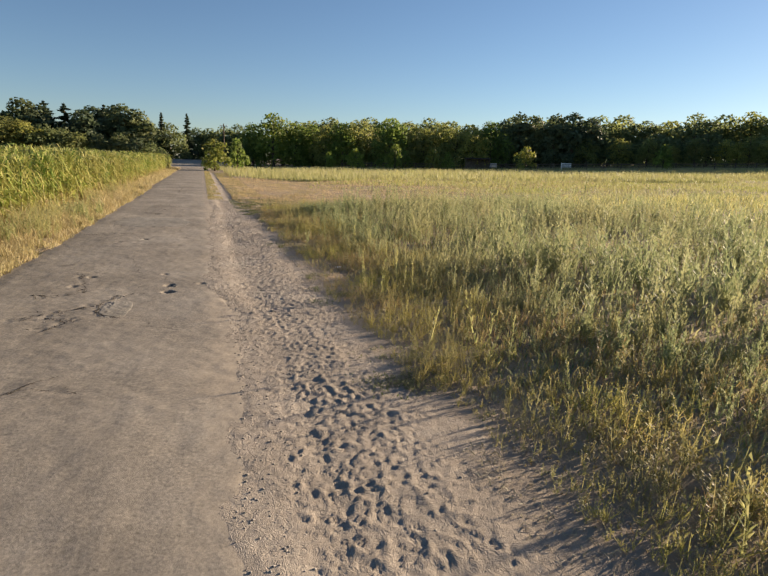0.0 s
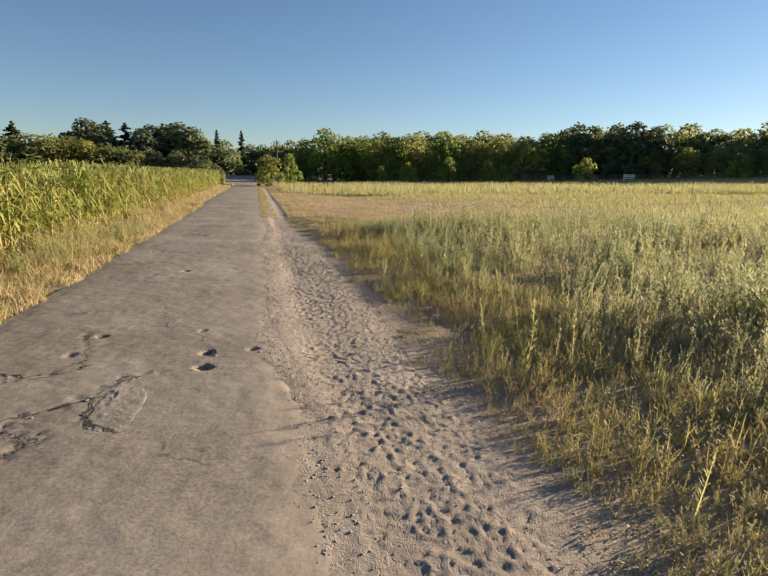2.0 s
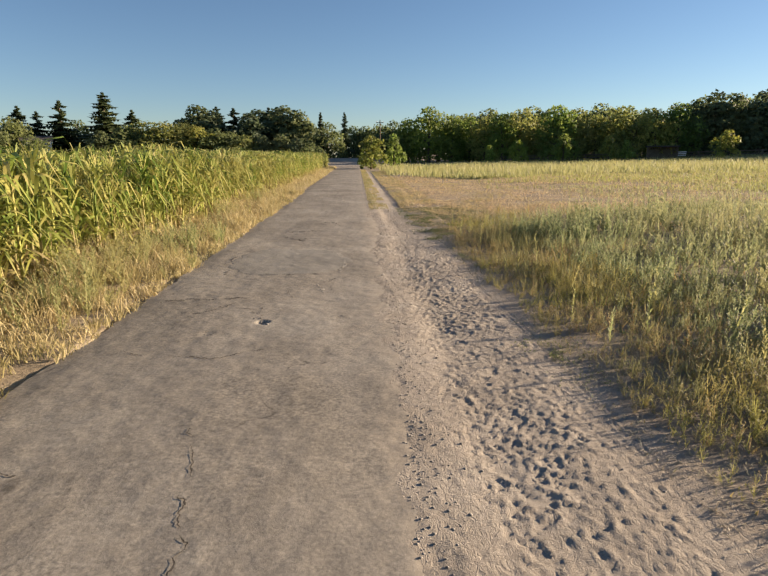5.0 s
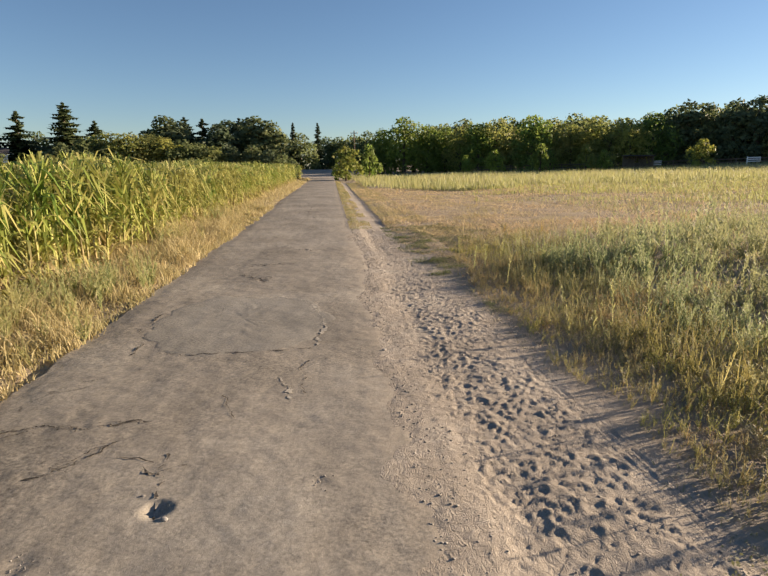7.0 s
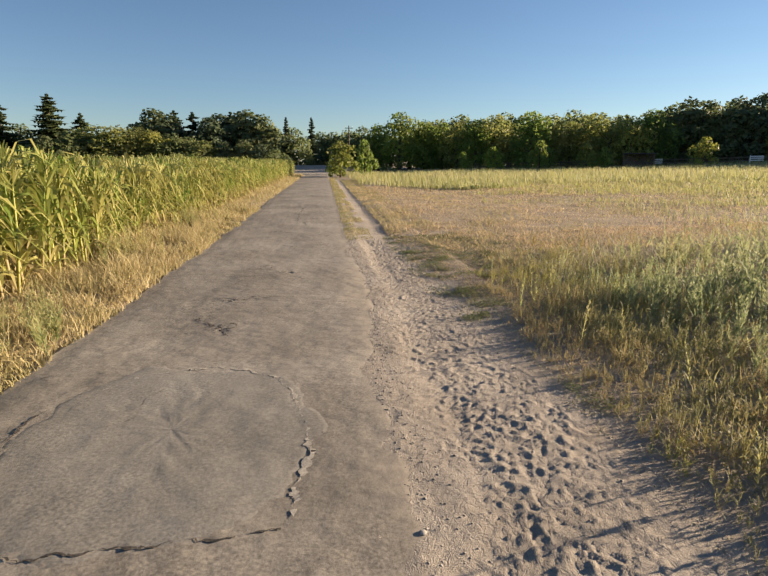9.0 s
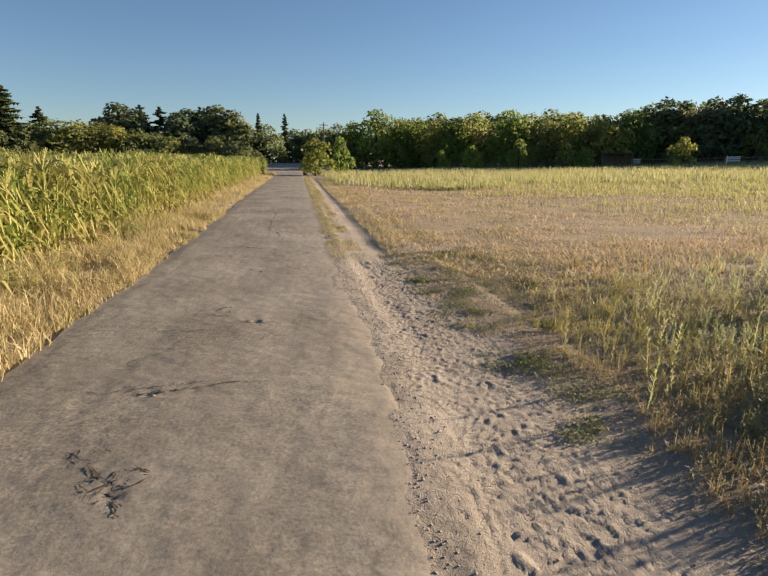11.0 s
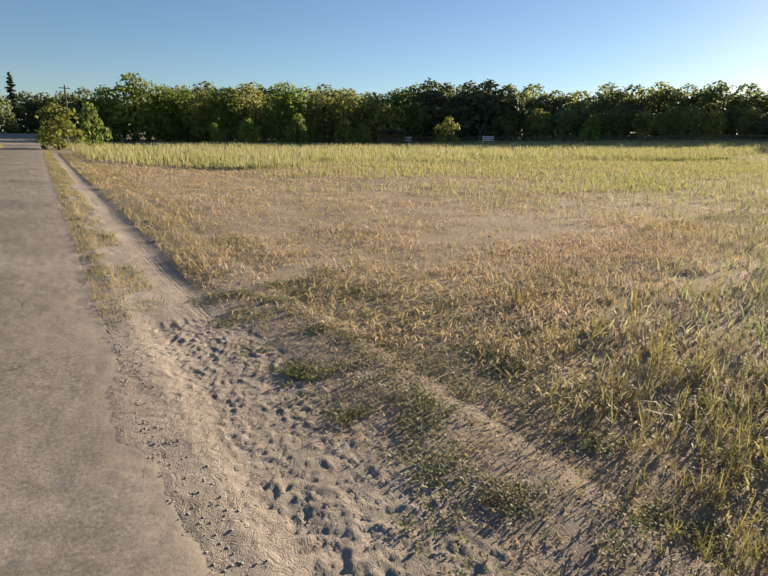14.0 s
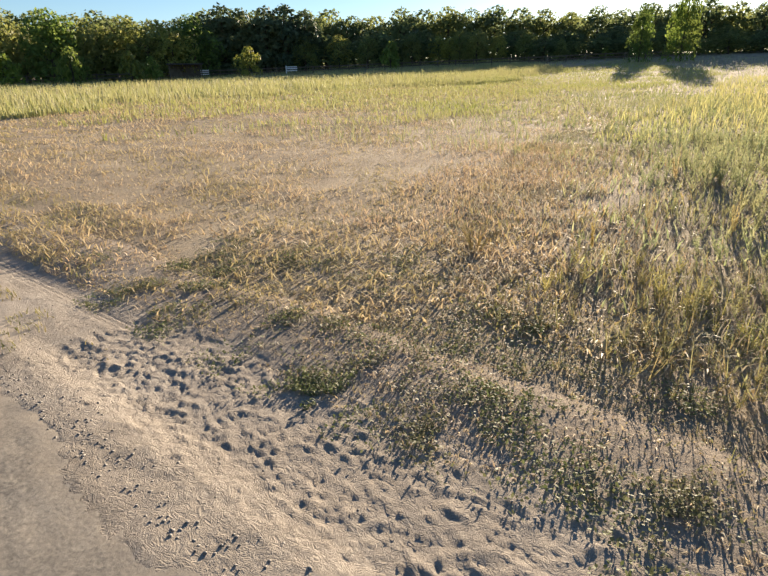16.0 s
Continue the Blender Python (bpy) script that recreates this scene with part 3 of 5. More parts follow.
# knobbly tyre marks along the track
for lane, pitch, seed in ((0.42, 0.042, 9), (0.70, 0.052, 6), (0.98, 0.046, 8), (1.16, 0.040, 12)):
    off = X - lane - 0.30 * vnoise(Y * 0.20, Y * 0, seed)
    tread = np.exp(-(off / 0.07) ** 6) * smooth(-0.06, 0.10, fbm(X * 0.7, Y * 0.42, 2, seed + 20))
    bars = np.clip(2.2 * np.sin((Y + 0.9 * np.abs(off)) * 2 * math.pi / pitch), -1, 1)
    grooves = np.clip(2.0 * np.sin(off * 2 * math.pi / 0.045), -1, 1)
    relief = relief * (1 - tread) + tread * (-0.003 + 0.0026 * (bars if seed % 4 else grooves))
# hoof and boot prints: sunk soles with a pushed-up lip, later ones over earlier ones
r = np.random.default_rng(3)
for _ in range(6500):
    cx, cy = np.clip(r.normal(0.72, 0.40), 0.08, 1.44), r.uniform(0.4, 23.2)
    turn, long_, wide, deep = r.normal(0, 0.8), r.uniform(0.018, 0.055), r.uniform(0.012, 0.026), r.uniform(0.002, 0.006)
    if r.random() < 0.4:
        long_, wide = r.uniform(0.05, 0.10), r.uniform(0.009, 0.015)
    i0, i1 = np.searchsorted(ty, (cy - 0.16, cy + 0.16))
    j0, j1 = np.searchsorted(tx, (cx - 0.16, cx + 0.16))
    dx, dy = X[i0:i1, j0:j1] - cx, Y[i0:i1, j0:j1] - cy
    a, b = dx * math.cos(turn) - dy * math.sin(turn), dx * math.sin(turn) + dy * math.cos(turn)
    near = (np.abs(a / wide) ** 2.5 + np.abs(b / long_) ** 2.5) ** 0.4 + 0.25 * vnoise(X[i0:i1, j0:j1] * 40, Y[i0:i1, j0:j1] * 40, 6)
    inside = 1 - smooth(0.85, 1.05, near)
    lip = np.exp(-((near - 1.22) / 0.16) ** 2) * (0.55 + 0.45 * np.sign(a) * r.choice((-1, 1)))
    w = worn[i0:i1, j0:j1]
    cover = (1 - smooth(1.15, 1.55, near)) * w
    relief[i0:i1, j0:j1] = relief[i0:i1, j0:j1] * (1 - cover) + w * (-deep * inside + 0.9 * deep * lip)
# scuffs: short curved ridges
r = np.random.default_rng(4)
for _ in range(4200):
    cx, cy, turn, rad = r.normal(0.75, 0.36), r.uniform(0.4, 23.2), r.uniform(0, 6.28), r.uniform(0.025, 0.10)
    i0, i1 = np.searchsorted(ty, (cy - 0.12, cy + 0.12))
    j0, j1 = np.searchsorted(tx, (cx - 0.12, cx + 0.12))
    dx, dy = X[i0:i1, j0:j1] - cx, Y[i0:i1, j0:j1] - cy
    arc = np.clip(np.cos(np.arctan2(dy, dx) - turn), 0, 1) ** 2
    relief[i0:i1, j0:j1] += 0.0062 * np.exp(-((np.hypot(dx, dy) - rad) / 0.011) ** 2) * arc * worn[i0:i1, j0:j1]
relief = np.clip(relief, -0.006, 0.009)
calm = 0.85 + 0.35 * smooth(-0.22, 0.05, fbm(X * 0.9, Y * 0.7, 3, 45))
Z = base + fine * (0.35 + 0.65 * worn) + relief * calm
rut = np.exp(-((X - 0.98) / 0.16) ** 2) * smooth(21, 25, Y)
Z = Z - 0.02 * rut + 0.03 * smooth(0.1, 0.3, X) * (1 - smooth(0.5, 0.8, X)) * smooth(22, 27, Y) * (1 + 1.5 * fbm(X * 2.5, Y * 1.5, 3, 49))
shore = 1 - smooth(0.20, 0.50, X - road_right(Y))
over = X - road_right(Y) + 0.30 * fbm(X * 4, Y * 2.5, 4, 48)
Z = Z * (1 - shore) + shore * (road_z(X, Y) - 0.007 + 0.012 * smooth(-0.20, 0.16, over) + (0.15 + 0.5 * smooth(0, 0.22, over)) * (Z - base))
Z = Z - 0.10 * (1 - smooth(-0.33, -0.20, X - road_right(Y))) - 0.03 * smooth(1.7, 2.0, X) - 0.05 * smooth(1.9, 2.3, X)
thing("dirt_track", grid_mesh("dirt_track", X, Y, Z), M_SAND, "trampled pale sandy track with hoof prints and tyre marks", "dirt track", "structure")
track_x, track_y, track_z = tx, ty, Z


def track_height(x, y):
    i = np.clip(np.searchsorted(track_y, y), 0, len(track_y) - 1)
    j = np.clip(np.searchsorted(track_x, x), 0, len(track_x) - 1)
    return track_z[i, j]


def land(x, y):
    """Height of sand or soil, whichever lies on top."""
    x, y = np.asarray(x, float), np.asarray(y, float)
    soil = terrain(x, y) + 0.03 * fbm(x * 1.3, y * 1.3, 3, 9) * smooth(1.0, 3.0, np.abs(x)) - 0.035 * (1 - smooth(1.5, 2.6, x)) * (x > 1.0)
    on_track = (x > -0.1) & (x < 2.1) & (y > -10) & (y < 69)
    return np.where(on_track, np.maximum(track_height(x, y), np.where(x > 1.5, soil, -1)), np.where(np.abs(x) < 40, soil, terrain(x, y)))


# gravel along the broken edge of the asphalt
soup = Soup()
octa_t = np.array([[0, 2, 4], [2, 1, 4], [1, 3, 4], [3, 0, 4], [2, 0, 5], [1, 2, 5], [3, 1, 5], [0, 3, 5]])
for _ in range(2600):
    y = rng.uniform(0, 24)
    x = float(road_right(y)) + (abs(rng.normal(0.08, 0.12)) if rng.random() < 0.8 else rng.uniform(0, 1.4))
    s = rng.uniform(0.003, 0.010)
    o = np.array([[s, 0, 0], [-s, 0, 0], [0, s, 0], [0, -s, 0], [0, 0, s * 0.5], [0, 0, -s]]) * rng.uniform(0.6, 1.4, (6, 1))
    soup.add(o + (x, y, float(track_height(x, y)) + s * 0.15), t=octa_t)
for hx, hy, rad, d in HOLES:
    for _ in range(18):
        a, q = rng.uniform(0, 6.28), abs(rng.normal(0, rad))
        x, y = hx + q * math.cos(a), hy + q * math.sin(a)
        s = rng.uniform(0.003, 0.006)
        o = np.array([[s, 0, 0], [-s, 0, 0], [0, s, 0], [0, -s, 0], [0, 0, s * 0.5], [0, 0, -s]]) * rng.uniform(0.6, 1.4, (6, 1))
        if -2.5 < x < -0.05:
            soup.add(o + (x, y, float(road_z(x, y)) + s * 0.15), t=octa_t)
thing("gravel", soup.mesh("gravel"), M_STONE, "loose grey crumbs of asphalt and gravel", "gravel", "stuff")


# ---- grasses ----
def grass(name, x, y, h, w, material_, label, category, lean=0.35, wind=(-0.08, 0.0)):
    thing(name, mesh_from(name, *blades(x, y, h, w, lean, wind, land(x, y))), material_, label, category, "stuff")


def in_weeds(x, y):
    """Whether a place lies in the patch of high weeds."""
    wob = 0.9 * fbm(x * 0.6, y * 0.6, 3, 51)
    return (x > 1.66 + 0.4 * wob + 0.10 * np.sin(y * 0.9)) & (weed_depth(x, y) + 1.5 * wob > 0)


def weed_depth(x, y):
    """How far inside its northern border a place in the weeds lies."""
    return np.interp(x, (1.5, 2, 2.6, 4.4, 7, 10, 16, 60), (18.2, 19.2, 20.3, 21.4, 22.4, 23.6, 25, 29)) - y


def pick(n, x0, x1, y0, y1):
    return rng.uniform(x0, x1, n), rng.uniform(y0, y1, n)


# straw between the road and the corn
x = np.concatenate([-4.5 + 2.0 * rng.random(44000) ** 0.8, rng.uniform(-5.2, -2.9, 14000)])
y = np.concatenate([rng.uniform(3, 32, 44000), rng.uniform(32, 92, 14000)])
keep = (fbm(x * 1.2, y * 1.2, 3, 61) > -0.34) & (x < np.interp(y, ry, left) + 0.06 + 0.05 * fbm(y * 3, x, 2, 1))
x, y = x[keep], y[keep]
h = (0.09 + 0.30 * rng.random(len(x))) * (0.50 + 0.30 * smooth(-2.7, -3.2, x) + 0.10 * smooth(-3.3, -4.2, x)) * np.clip(1 + 1.7 * fbm(x * 2.2, y * 2.2, 2, 62), 0.3, 2)
grass("dry_grass", x, y, h, 0.010 + 0.014 * smooth(20, 60, y), M_STRAW, "tall bleached straw-yellow grass along the road", "grass", 1.2)

# low growth under and before the weeds
x, y = pick(100000, 1.35, 12, -3, 26)
near = np.exp(-(x - 1.5) / 3.0)
start = 1.52 + 0.45 * fbm(x * 0, y * 0.9, 3, 70)
m = (x > start) & (fbm(x * 1.6, y * 1.6, 3, 71) > -0.25) & (rng.random(len(x)) < (near + 0.32) * (1 - 0.3 * smooth(16.5, 18.5, y))) & (y < 21.5 + 0.35 * x)
x, y = x[m], y[m]
tall = (0.30 + 0.70 * smooth(1.5, 2.6, x)) * (1 - 0.5 * smooth(16, 18, y) * (1 - smooth(4, 6, x)))
grass("undergrowth", x, y, tall * (0.04 + 0.15 * rng.random(len(x)) ** 1.5) * (1 + 0.9 * fbm(x * 1.3, y * 1.3, 2, 72)), 0.010, M_RUST, "low rusty and olive grass under the weeds", "grass", 1.0)
# dry litter on the ground
x, y = pick(84000, 1.25, 7, -2, 24)
m = (rng.random(len(x)) < np.exp(-(x - 1.2) / 2.5)) & (fbm(x * 1.1, y * 1.1, 3, 73) > -0.3 + 0.25 * (x < 1.5))
x, y = x[m], y[m]
grass("dry_litter", x, y, 0.02 + 0.04 * rng.random(len(x)), 0.008, M_DRY, "flattened dry stalks and leaf litter on the sand", "litter", 2.6)

x, y = pick(9000, 1.35, 3.4, 16.5, 22.5)
m = fbm(x * 2.2, y * 2.2, 3, 127) > -0.1
x, y = x[m], y[m]
grass("stalk_litter", x, y, 0.015 + 0.03 * rng.random(len(x)), 0.007, M_DRY, "scattered dry stalks on bare sandy soil", "litter", 3.0)

# creeping green plants at the track's border
def leaflets(x, y, z, size):
    """Small round leaves lying nearly flat."""
    n = len(x)
    a, s = rng.uniform(0, 6.28, n), size * rng.uniform(0.6, 1.3, n)
    u_ = np.stack([np.cos(a), np.sin(a), rng.normal(0, 0.45, n)], -1) * s[:, None]
    w_ = np.stack([-np.sin(a), np.cos(a), rng.normal(0, 0.45, n)], -1) * s[:, None] * 0.6
    p = np.stack([x, y, z], -1)
    v = np.stack([p - u_, p - w_, p + u_, p + w_], 1).reshape(-1, 3)
    return mesh_from("creeping_plants", v, np.arange(n)[:, None] * 4 + np.array([[0, 1, 2, 3]]))


cx = np.concatenate([(1.33, 1.09, 1.25, 0.98, 1.18, 1.45, 1.28, 1.5, 1.6, 1.05), rng.normal(1.42, 0.16, 34), rng.normal(1.35, 0.2, 26), rng.uniform(1.3, 3.4, 46)])
cy = np.concatenate([(21.06, 21.5, 20.1, 22.2, 21.3, 20.75, 20.3, 19.9, 20.5, 21.85), rng.uniform(-1, 19, 34), rng.uniform(17.5, 25, 26), rng.uniform(19.2, 24.5, 46)])
spread = rng.uniform(0.06, 0.15, len(cx))
spread[:10] = 0.13
x = np.repeat(cx, 420) + rng.normal(0, 1, 420 * len(cx)) * np.repeat(spread * 1.3, 420)
y = np.repeat(cy, 420) + rng.normal(0, 1, 420 * len(cx)) * np.repeat(spread, 420)
m = (x > 0.86) & (fbm(x * 5, y * 5, 2, 77) > -0.12)
x, y = x[m], y[m]
thing("creeping_plants", leaflets(x, y, land(x, y) + 0.004 + 0.032 * rng.random(len(x)) ** 1.5, 0.009), M_CREEP, "low creeping dark green plants on the sand", "weeds", "stuff")

# short dry grass of the open field
a = rng.random(84000)
y = 19.5 + 33 * a ** 1.5
x = 1.1 + (4 + (y - 16) * 1.6) * rng.random(len(y)) ** 1.15
m = ~in_weeds(x, y) & ((y > 23) | (x > 1.5 + (23 - y) * 0.35)) & (fbm(x * 0.9, y * 0.9, 3, 81) > -0.46)
ey = rng.uniform(18, 54, 24000)
ex = 9 + 45 * rng.random(len(ey))
x, y = np.concatenate([x, ex]), np.concatenate([y, ey])
m = np.concatenate([m, ~in_weeds(ex, ey)])
x, y = x[m], y[m]
far = smooth(24, 50, y)
grass("field_grass", x, y, (0.025 + 0.08 * rng.random(len(x))) * (1 + 1.2 * fbm(x * 0.7, y * 0.7, 3, 82)) + 0.04 * far, 0.014 + 0.02 * far, M_DRY, "short dry reddish-brown grass of the open field", "grass", 2.2)

# mats of low grass round the sandy turn, and thin straw grass further east
x, y = 1.05 + 5.0 * rng.random(46000) ** 1.2, rng.uniform(17.5, 27, 46000)
m = (x > 1.22 + 0.35 * fbm(x * 1.5, y * 1.5, 3, 121) - 0.25 * smooth(20.5, 23, y)) & (fbm(x * 1.8, y * 1.8, 3, 122) > -0.16)
x, y = x[m], y[m]
dull = fbm(x * 0.8, y * 0.8, 3, 123) + rng.normal(0, 0.15, len(x)) > 0
grass("grass_mat", x[dull], y[dull], 0.012 + 0.032 * rng.random(dull.sum()), 0.008, M_VERGE, "low olive grass mat on sandy soil", "grass", 1.6)
grass("dry_mat", x[~dull], y[~dull], 0.012 + 0.035 * rng.random((~dull).sum()), 0.007, M_DRY, "flattened dry grass mat on sandy soil", "grass", 2.0)
x, y = 9 + 26 * rng.random(15000), rng.uniform(19, 36, 15000)
m = rng.random(len(x)) < 0.25 + 0.75 * smooth(-2, 6, 22 + 0.35 * x - y)
x, y = x[m], y[m]
grass("thin_straw", x, y, (0.10 + 0.22 * rng.random(len(x))) * (1 + fbm(x * 0.5, y * 0.5, 2, 124)), 0.022, M_BAND, "thin pale straw and olive grass in the field", "grass", 0.9)

x, y = 2.6 + 13 * rng.random(30000), rng.uniform(18.5, 26, 30000)
m = (weed_depth(x, y) > -1.5) & (fbm(x * 1.1, y * 1.1, 3, 125) > -0.3)
x, y = x[m], y[m]
grass("brown_grass", x, y, (0.04 + 0.09 * rng.random(len(x))) * (1 + fbm(x, y, 2, 126)), 0.011, M_DRY, "short brown grass between the thin weeds", "grass", 1.3)
f = rng.random(6500)
x, y = 3.6 + 8 * f, 22.6 + 2.3 * f + rng.normal(0, 0.9, len(f))
grass("reddish_grass", x, y, 0.04 + 0.08 * rng.random(len(x)), 0.010, M_RED, "reddish dry grass along the weeds' border", "grass", 1.1)

# yellow-green stretch
y = rng.uniform(31, 54, 30000)
x = 6 + (y * 1.9) * rng.random(len(y))
m = fbm(x * 0.12, y * 0.35, 3, 85) + 0.35 * smooth(34, 42, y) + 0.2 * smooth(8, 25, x) > 0.18
x, y = x[m], y[m]
grass("yellow_grass", x, y, 0.10 + 0.22 * rng.random(len(x)), 0.03, M_YELLOW, "yellow-green field grass", "grass", 0.6)

# high grass before the woods
y = 46 + 64 * rng.random(52000) ** 1.7
x = 2.4 + (10 + y * 1.25) * rng.random(len(y))
front = 48.5 + 9 * fbm(x * 0.12, x * 0, 4, 88) + 3.0 * smooth(4, 0, x - 2)
m = y > front
x, y, front = x[m], y[m], front[m]
grass("tall_grass", x, y, (0.35 + 0.35 * rng.random(len(x))) * (0.6 + 0.4 * smooth(0, 4, y - front + 2 * vnoise(x * 2, y * 2, 87))) * (1 + 0.5 * fbm(x * 0.2, y * 0.2, 3, 89)), 0.05, M_BAND, "high olive and straw field grass before the woods", "grass", 0.4)

# far field to the east
y = rng.uniform(-30, 80, 30000)
x = 16 + 93 * rng.random(len(y)) ** 1.2
grass("east_grass", x, y, (0.12 + 0.3 * rng.random(len(x))) * (0.3 + 0.7 * smooth(16, 50, x)) * (1 + 0.8 * fbm(x * 0.15, y * 0.15, 3, 90)), 0.05, M_BAND, "high straw-coloured grass in the open field", "grass", 0.7)

y = rng.uniform(18, 62, 12000)
x = 17 + 30 * rng.random(len(y))
grass("pale_grass", x, y, 0.10 + 0.25 * rng.random(len(x)), 0.04, M_BAND, "pale thin grass in the eastern field", "grass", 0.8)

# grass strip between road and rut
x, y = 0.06 + 0.60 * rng.random(24000), 22.2 + 55 * rng.random(24000) ** 1.5
x2, y2 = rng.uniform(1.12, 2.5, 22000), 22.5 + 50 * rng.random(22000) ** 1.5
x, y = np.concatenate([x, x2]), np.concatenate([y, y2])
m = (fbm(x * 1.5, y * 0.8, 3, 91) > 0.22 - 0.5 * smooth(21, 28, y)) & (rng.random(len(x)) < smooth(22.2, 25.5, y + 0.8 * fbm(x * 2, y * 2, 2, 92)))
x, y = x[m], y[m]
grass("verge_grass", x, y, 0.015 + 0.055 * rng.random(len(x)), 0.009 + 0.015 * smooth(30, 60, y), M_VERGE, "short olive grass on the verge beside the road", "grass", 0.8)


# ---- high weeds ----
def weed_template(seed, arms, dense):
    """A plume weed: upright feathery arms from one foot, set with narrow leaves."""
    r, s = np.random.default_rng(seed), Soup()
    tops = [(np.array([0, 0, 0.08]), np.array([0.03, 0.01, 1.0]))]
    for _ in range(arms):
        a, z0 = r.uniform(0, 6.28), r.uniform(0.02, 0.25)
        out, l = r.uniform(0.10, 0.30), r.uniform(0.4, 0.75)
        tops.append((np.array([0, 0, z0]), np.array([math.cos(a) * out, math.sin(a) * out, z0 + l])))
    for b, e in tops:
        d0 = e - b
        s.strip([b, (b + e) / 2 + (d0[0] * 0.15, d0[1] * 0.15, 0), e], (0.016, 0.012, 0.004), (d0[1] + 0.2, -d0[0], 0))
        for k in range(dense):
            f = (k + r.random()) / dense
            c = b + d0 * f
            a, l = r.uniform(0, 6.28), r.uniform(0.10, 0.19) * (1.1 - 0.65 * f)
            d = np.array([math.cos(a) * 0.62, math.sin(a) * 0.62, 0.8]) * l
            side = np.array([-math.sin(a), math.cos(a), 0.2]) * 0.019
            s.add([c - side, c + d * 0.5 + side, c + d], t=[[0, 1, 2]])
    return s.arrays()


WEEDS = [weed_template(k, 2 + k % 3, 15 + 2 * (k % 3)) for k in range(8)]
a = rng.random(6900)
x = 1.65 + 13 * a ** 1.4
y = rng.uniform(-3, 26, len(x))
x, y = np.concatenate([x, rng.uniform(1.7, 3.6, 1500)]), np.concatenate([y, rng.uniform(-3, 20, 1500)])
m = in_weeds(x, y) & (fbm(x * 0.8, y * 0.8, 3, 95) > -0.28) & (rng.random(len(x)) < (0.35 + 0.65 * smooth(0, 2.5, weed_depth(x, y))) * (1 - 0.12 * smooth(17, 19, y)))
x, y = x[m], y[m]
inner = smooth(-0.3, 2.6, weed_depth(x, y))
hs = np.clip(0.07 + 0.20 * (x - 1.95 - 0.5 * (1 - smooth(4, 10, y))), 0.07, 0.54) * (0.75 + 0.5 * rng.random(len(x))) * (1 + 0.6 * fbm(x * 0.7, y * 0.7, 2, 96))
hs = hs * (1 + 0.08 * (1 - smooth(3, 5, y)) * smooth(2.6, 3.2, x)) * (0.35 + 0.65 * inner) * (1 - 0.25 * smooth(17, 20, y))
hs = np.where(rng.random(len(x)) < 0.2, hs * 1.45, hs * 0.9)
lone = rng.random(len(x)) < 0.08
hs = np.where(lone & (x < 3.2), hs * 0.5 + 0.18 + 0.16 * rng.random(len(x)), hs)
cut = rng.random(len(x))
green = cut < 0.10 + 0.90 * smooth(2.2, 3.3, x - 0.4 * (1 - smooth(4, 10, y)) + 0.8 * fbm(x * 0.7, y * 0.7, 2, 99))
thing("weeds", scatter(WEEDS, x[green], y[green], hs[green]).mesh("weeds"), M_WEED, "dense grey-green plume weeds beside the track", "weeds", "stuff")
thing("dry_weeds", scatter(WEEDS, x[~green], y[~green], hs[~green] * 0.8).mesh("dry_weeds"), M_RUST, "withered rusty weeds at the field's border", "weeds", "stuff")
# leaves close to the ground between the weeds
x, y = 2.1 + 12.9 * rng.random(34000) ** 1.3, rng.uniform(-2, 27, 34000)
m = in_weeds(x, y) & (rng.random(len(x)) < 1 - 0.65 * smooth(16.5, 18.5, y))
x, y = x[m], y[m]
grass("weed_shoots", x, y, (0.04 + 0.16 * rng.random(len(x))) * (0.4 + 0.6 * smooth(2.1, 3.6, x)), 0.018, M_WEED, "young grey-green shoots between the weeds", "weeds", 0.8)
# green weeds in the straw beside the corn
cx, cy = np.array([-3.55, -3.4, -3.7, -3.9, -3.3, -3.8]), np.array([15.0, 16.1, 14.2, 21.5, 12.0, 27.0])
x, y = np.repeat(cx, 34) + rng.normal(0, 0.32, 204), np.repeat(cy, 34) + rng.normal(0, 0.6, 204)
thing("roadside_weeds", scatter(WEEDS, x, y, 0.32 + 0.3 * rng.random(204)).mesh("roadside_weeds"), M_WEED, "fresh green weeds among the roadside straw", "weeds", "stuff")
# low bushy weeds along the border
x, y = pick(27000, 1.15, 4.4, -2, 21.5)
start = 1.42 + 0.22 * smooth(15, 18, y) + 0.30 * fbm(x * 0, y * 0.9, 3, 70) + 0.10 * np.sin(y * 0.9)
m = (x > start) & (rng.random(len(x)) < np.exp(-(x - 1.4) / 1.3)) & (fbm(x * 1.2, y * 1.2, 3, 97) > -0.42) & (weed_depth(x, y) > -0.2 + rng.normal(0, 0.5, len(x)))
x, y, start = x[m], y[m], start[m]
hs = (0.07 + 0.11 * rng.random(len(x))) * (0.65 + 0.65 * smooth(0.0, 1.0, x - start)) * (1 + 0.7 * fbm(x * 1.7, y * 1.7, 2, 98))
LOW = [(v * (1.7, 1.7, 1.0), q, t[::3]) for v, q, t in WEEDS]
red = fbm(x * 0.9, y * 0.9, 3, 111) + rng.normal(0, 0.10, len(x)) > -0.12
thing("low_weeds", scatter(LOW, x[red], y[red], hs[red]).mesh("low_weeds"), M_RUST, "low bushy weeds turning rust and yellow", "weeds", "stuff")
thing("olive_weeds", scatter(LOW, x[~red], y[~red], hs[~red]).mesh("olive_weeds"), M_OLIVEWEED, "low bushy olive and yellow-green weeds beside the sand", "weeds", "stuff")
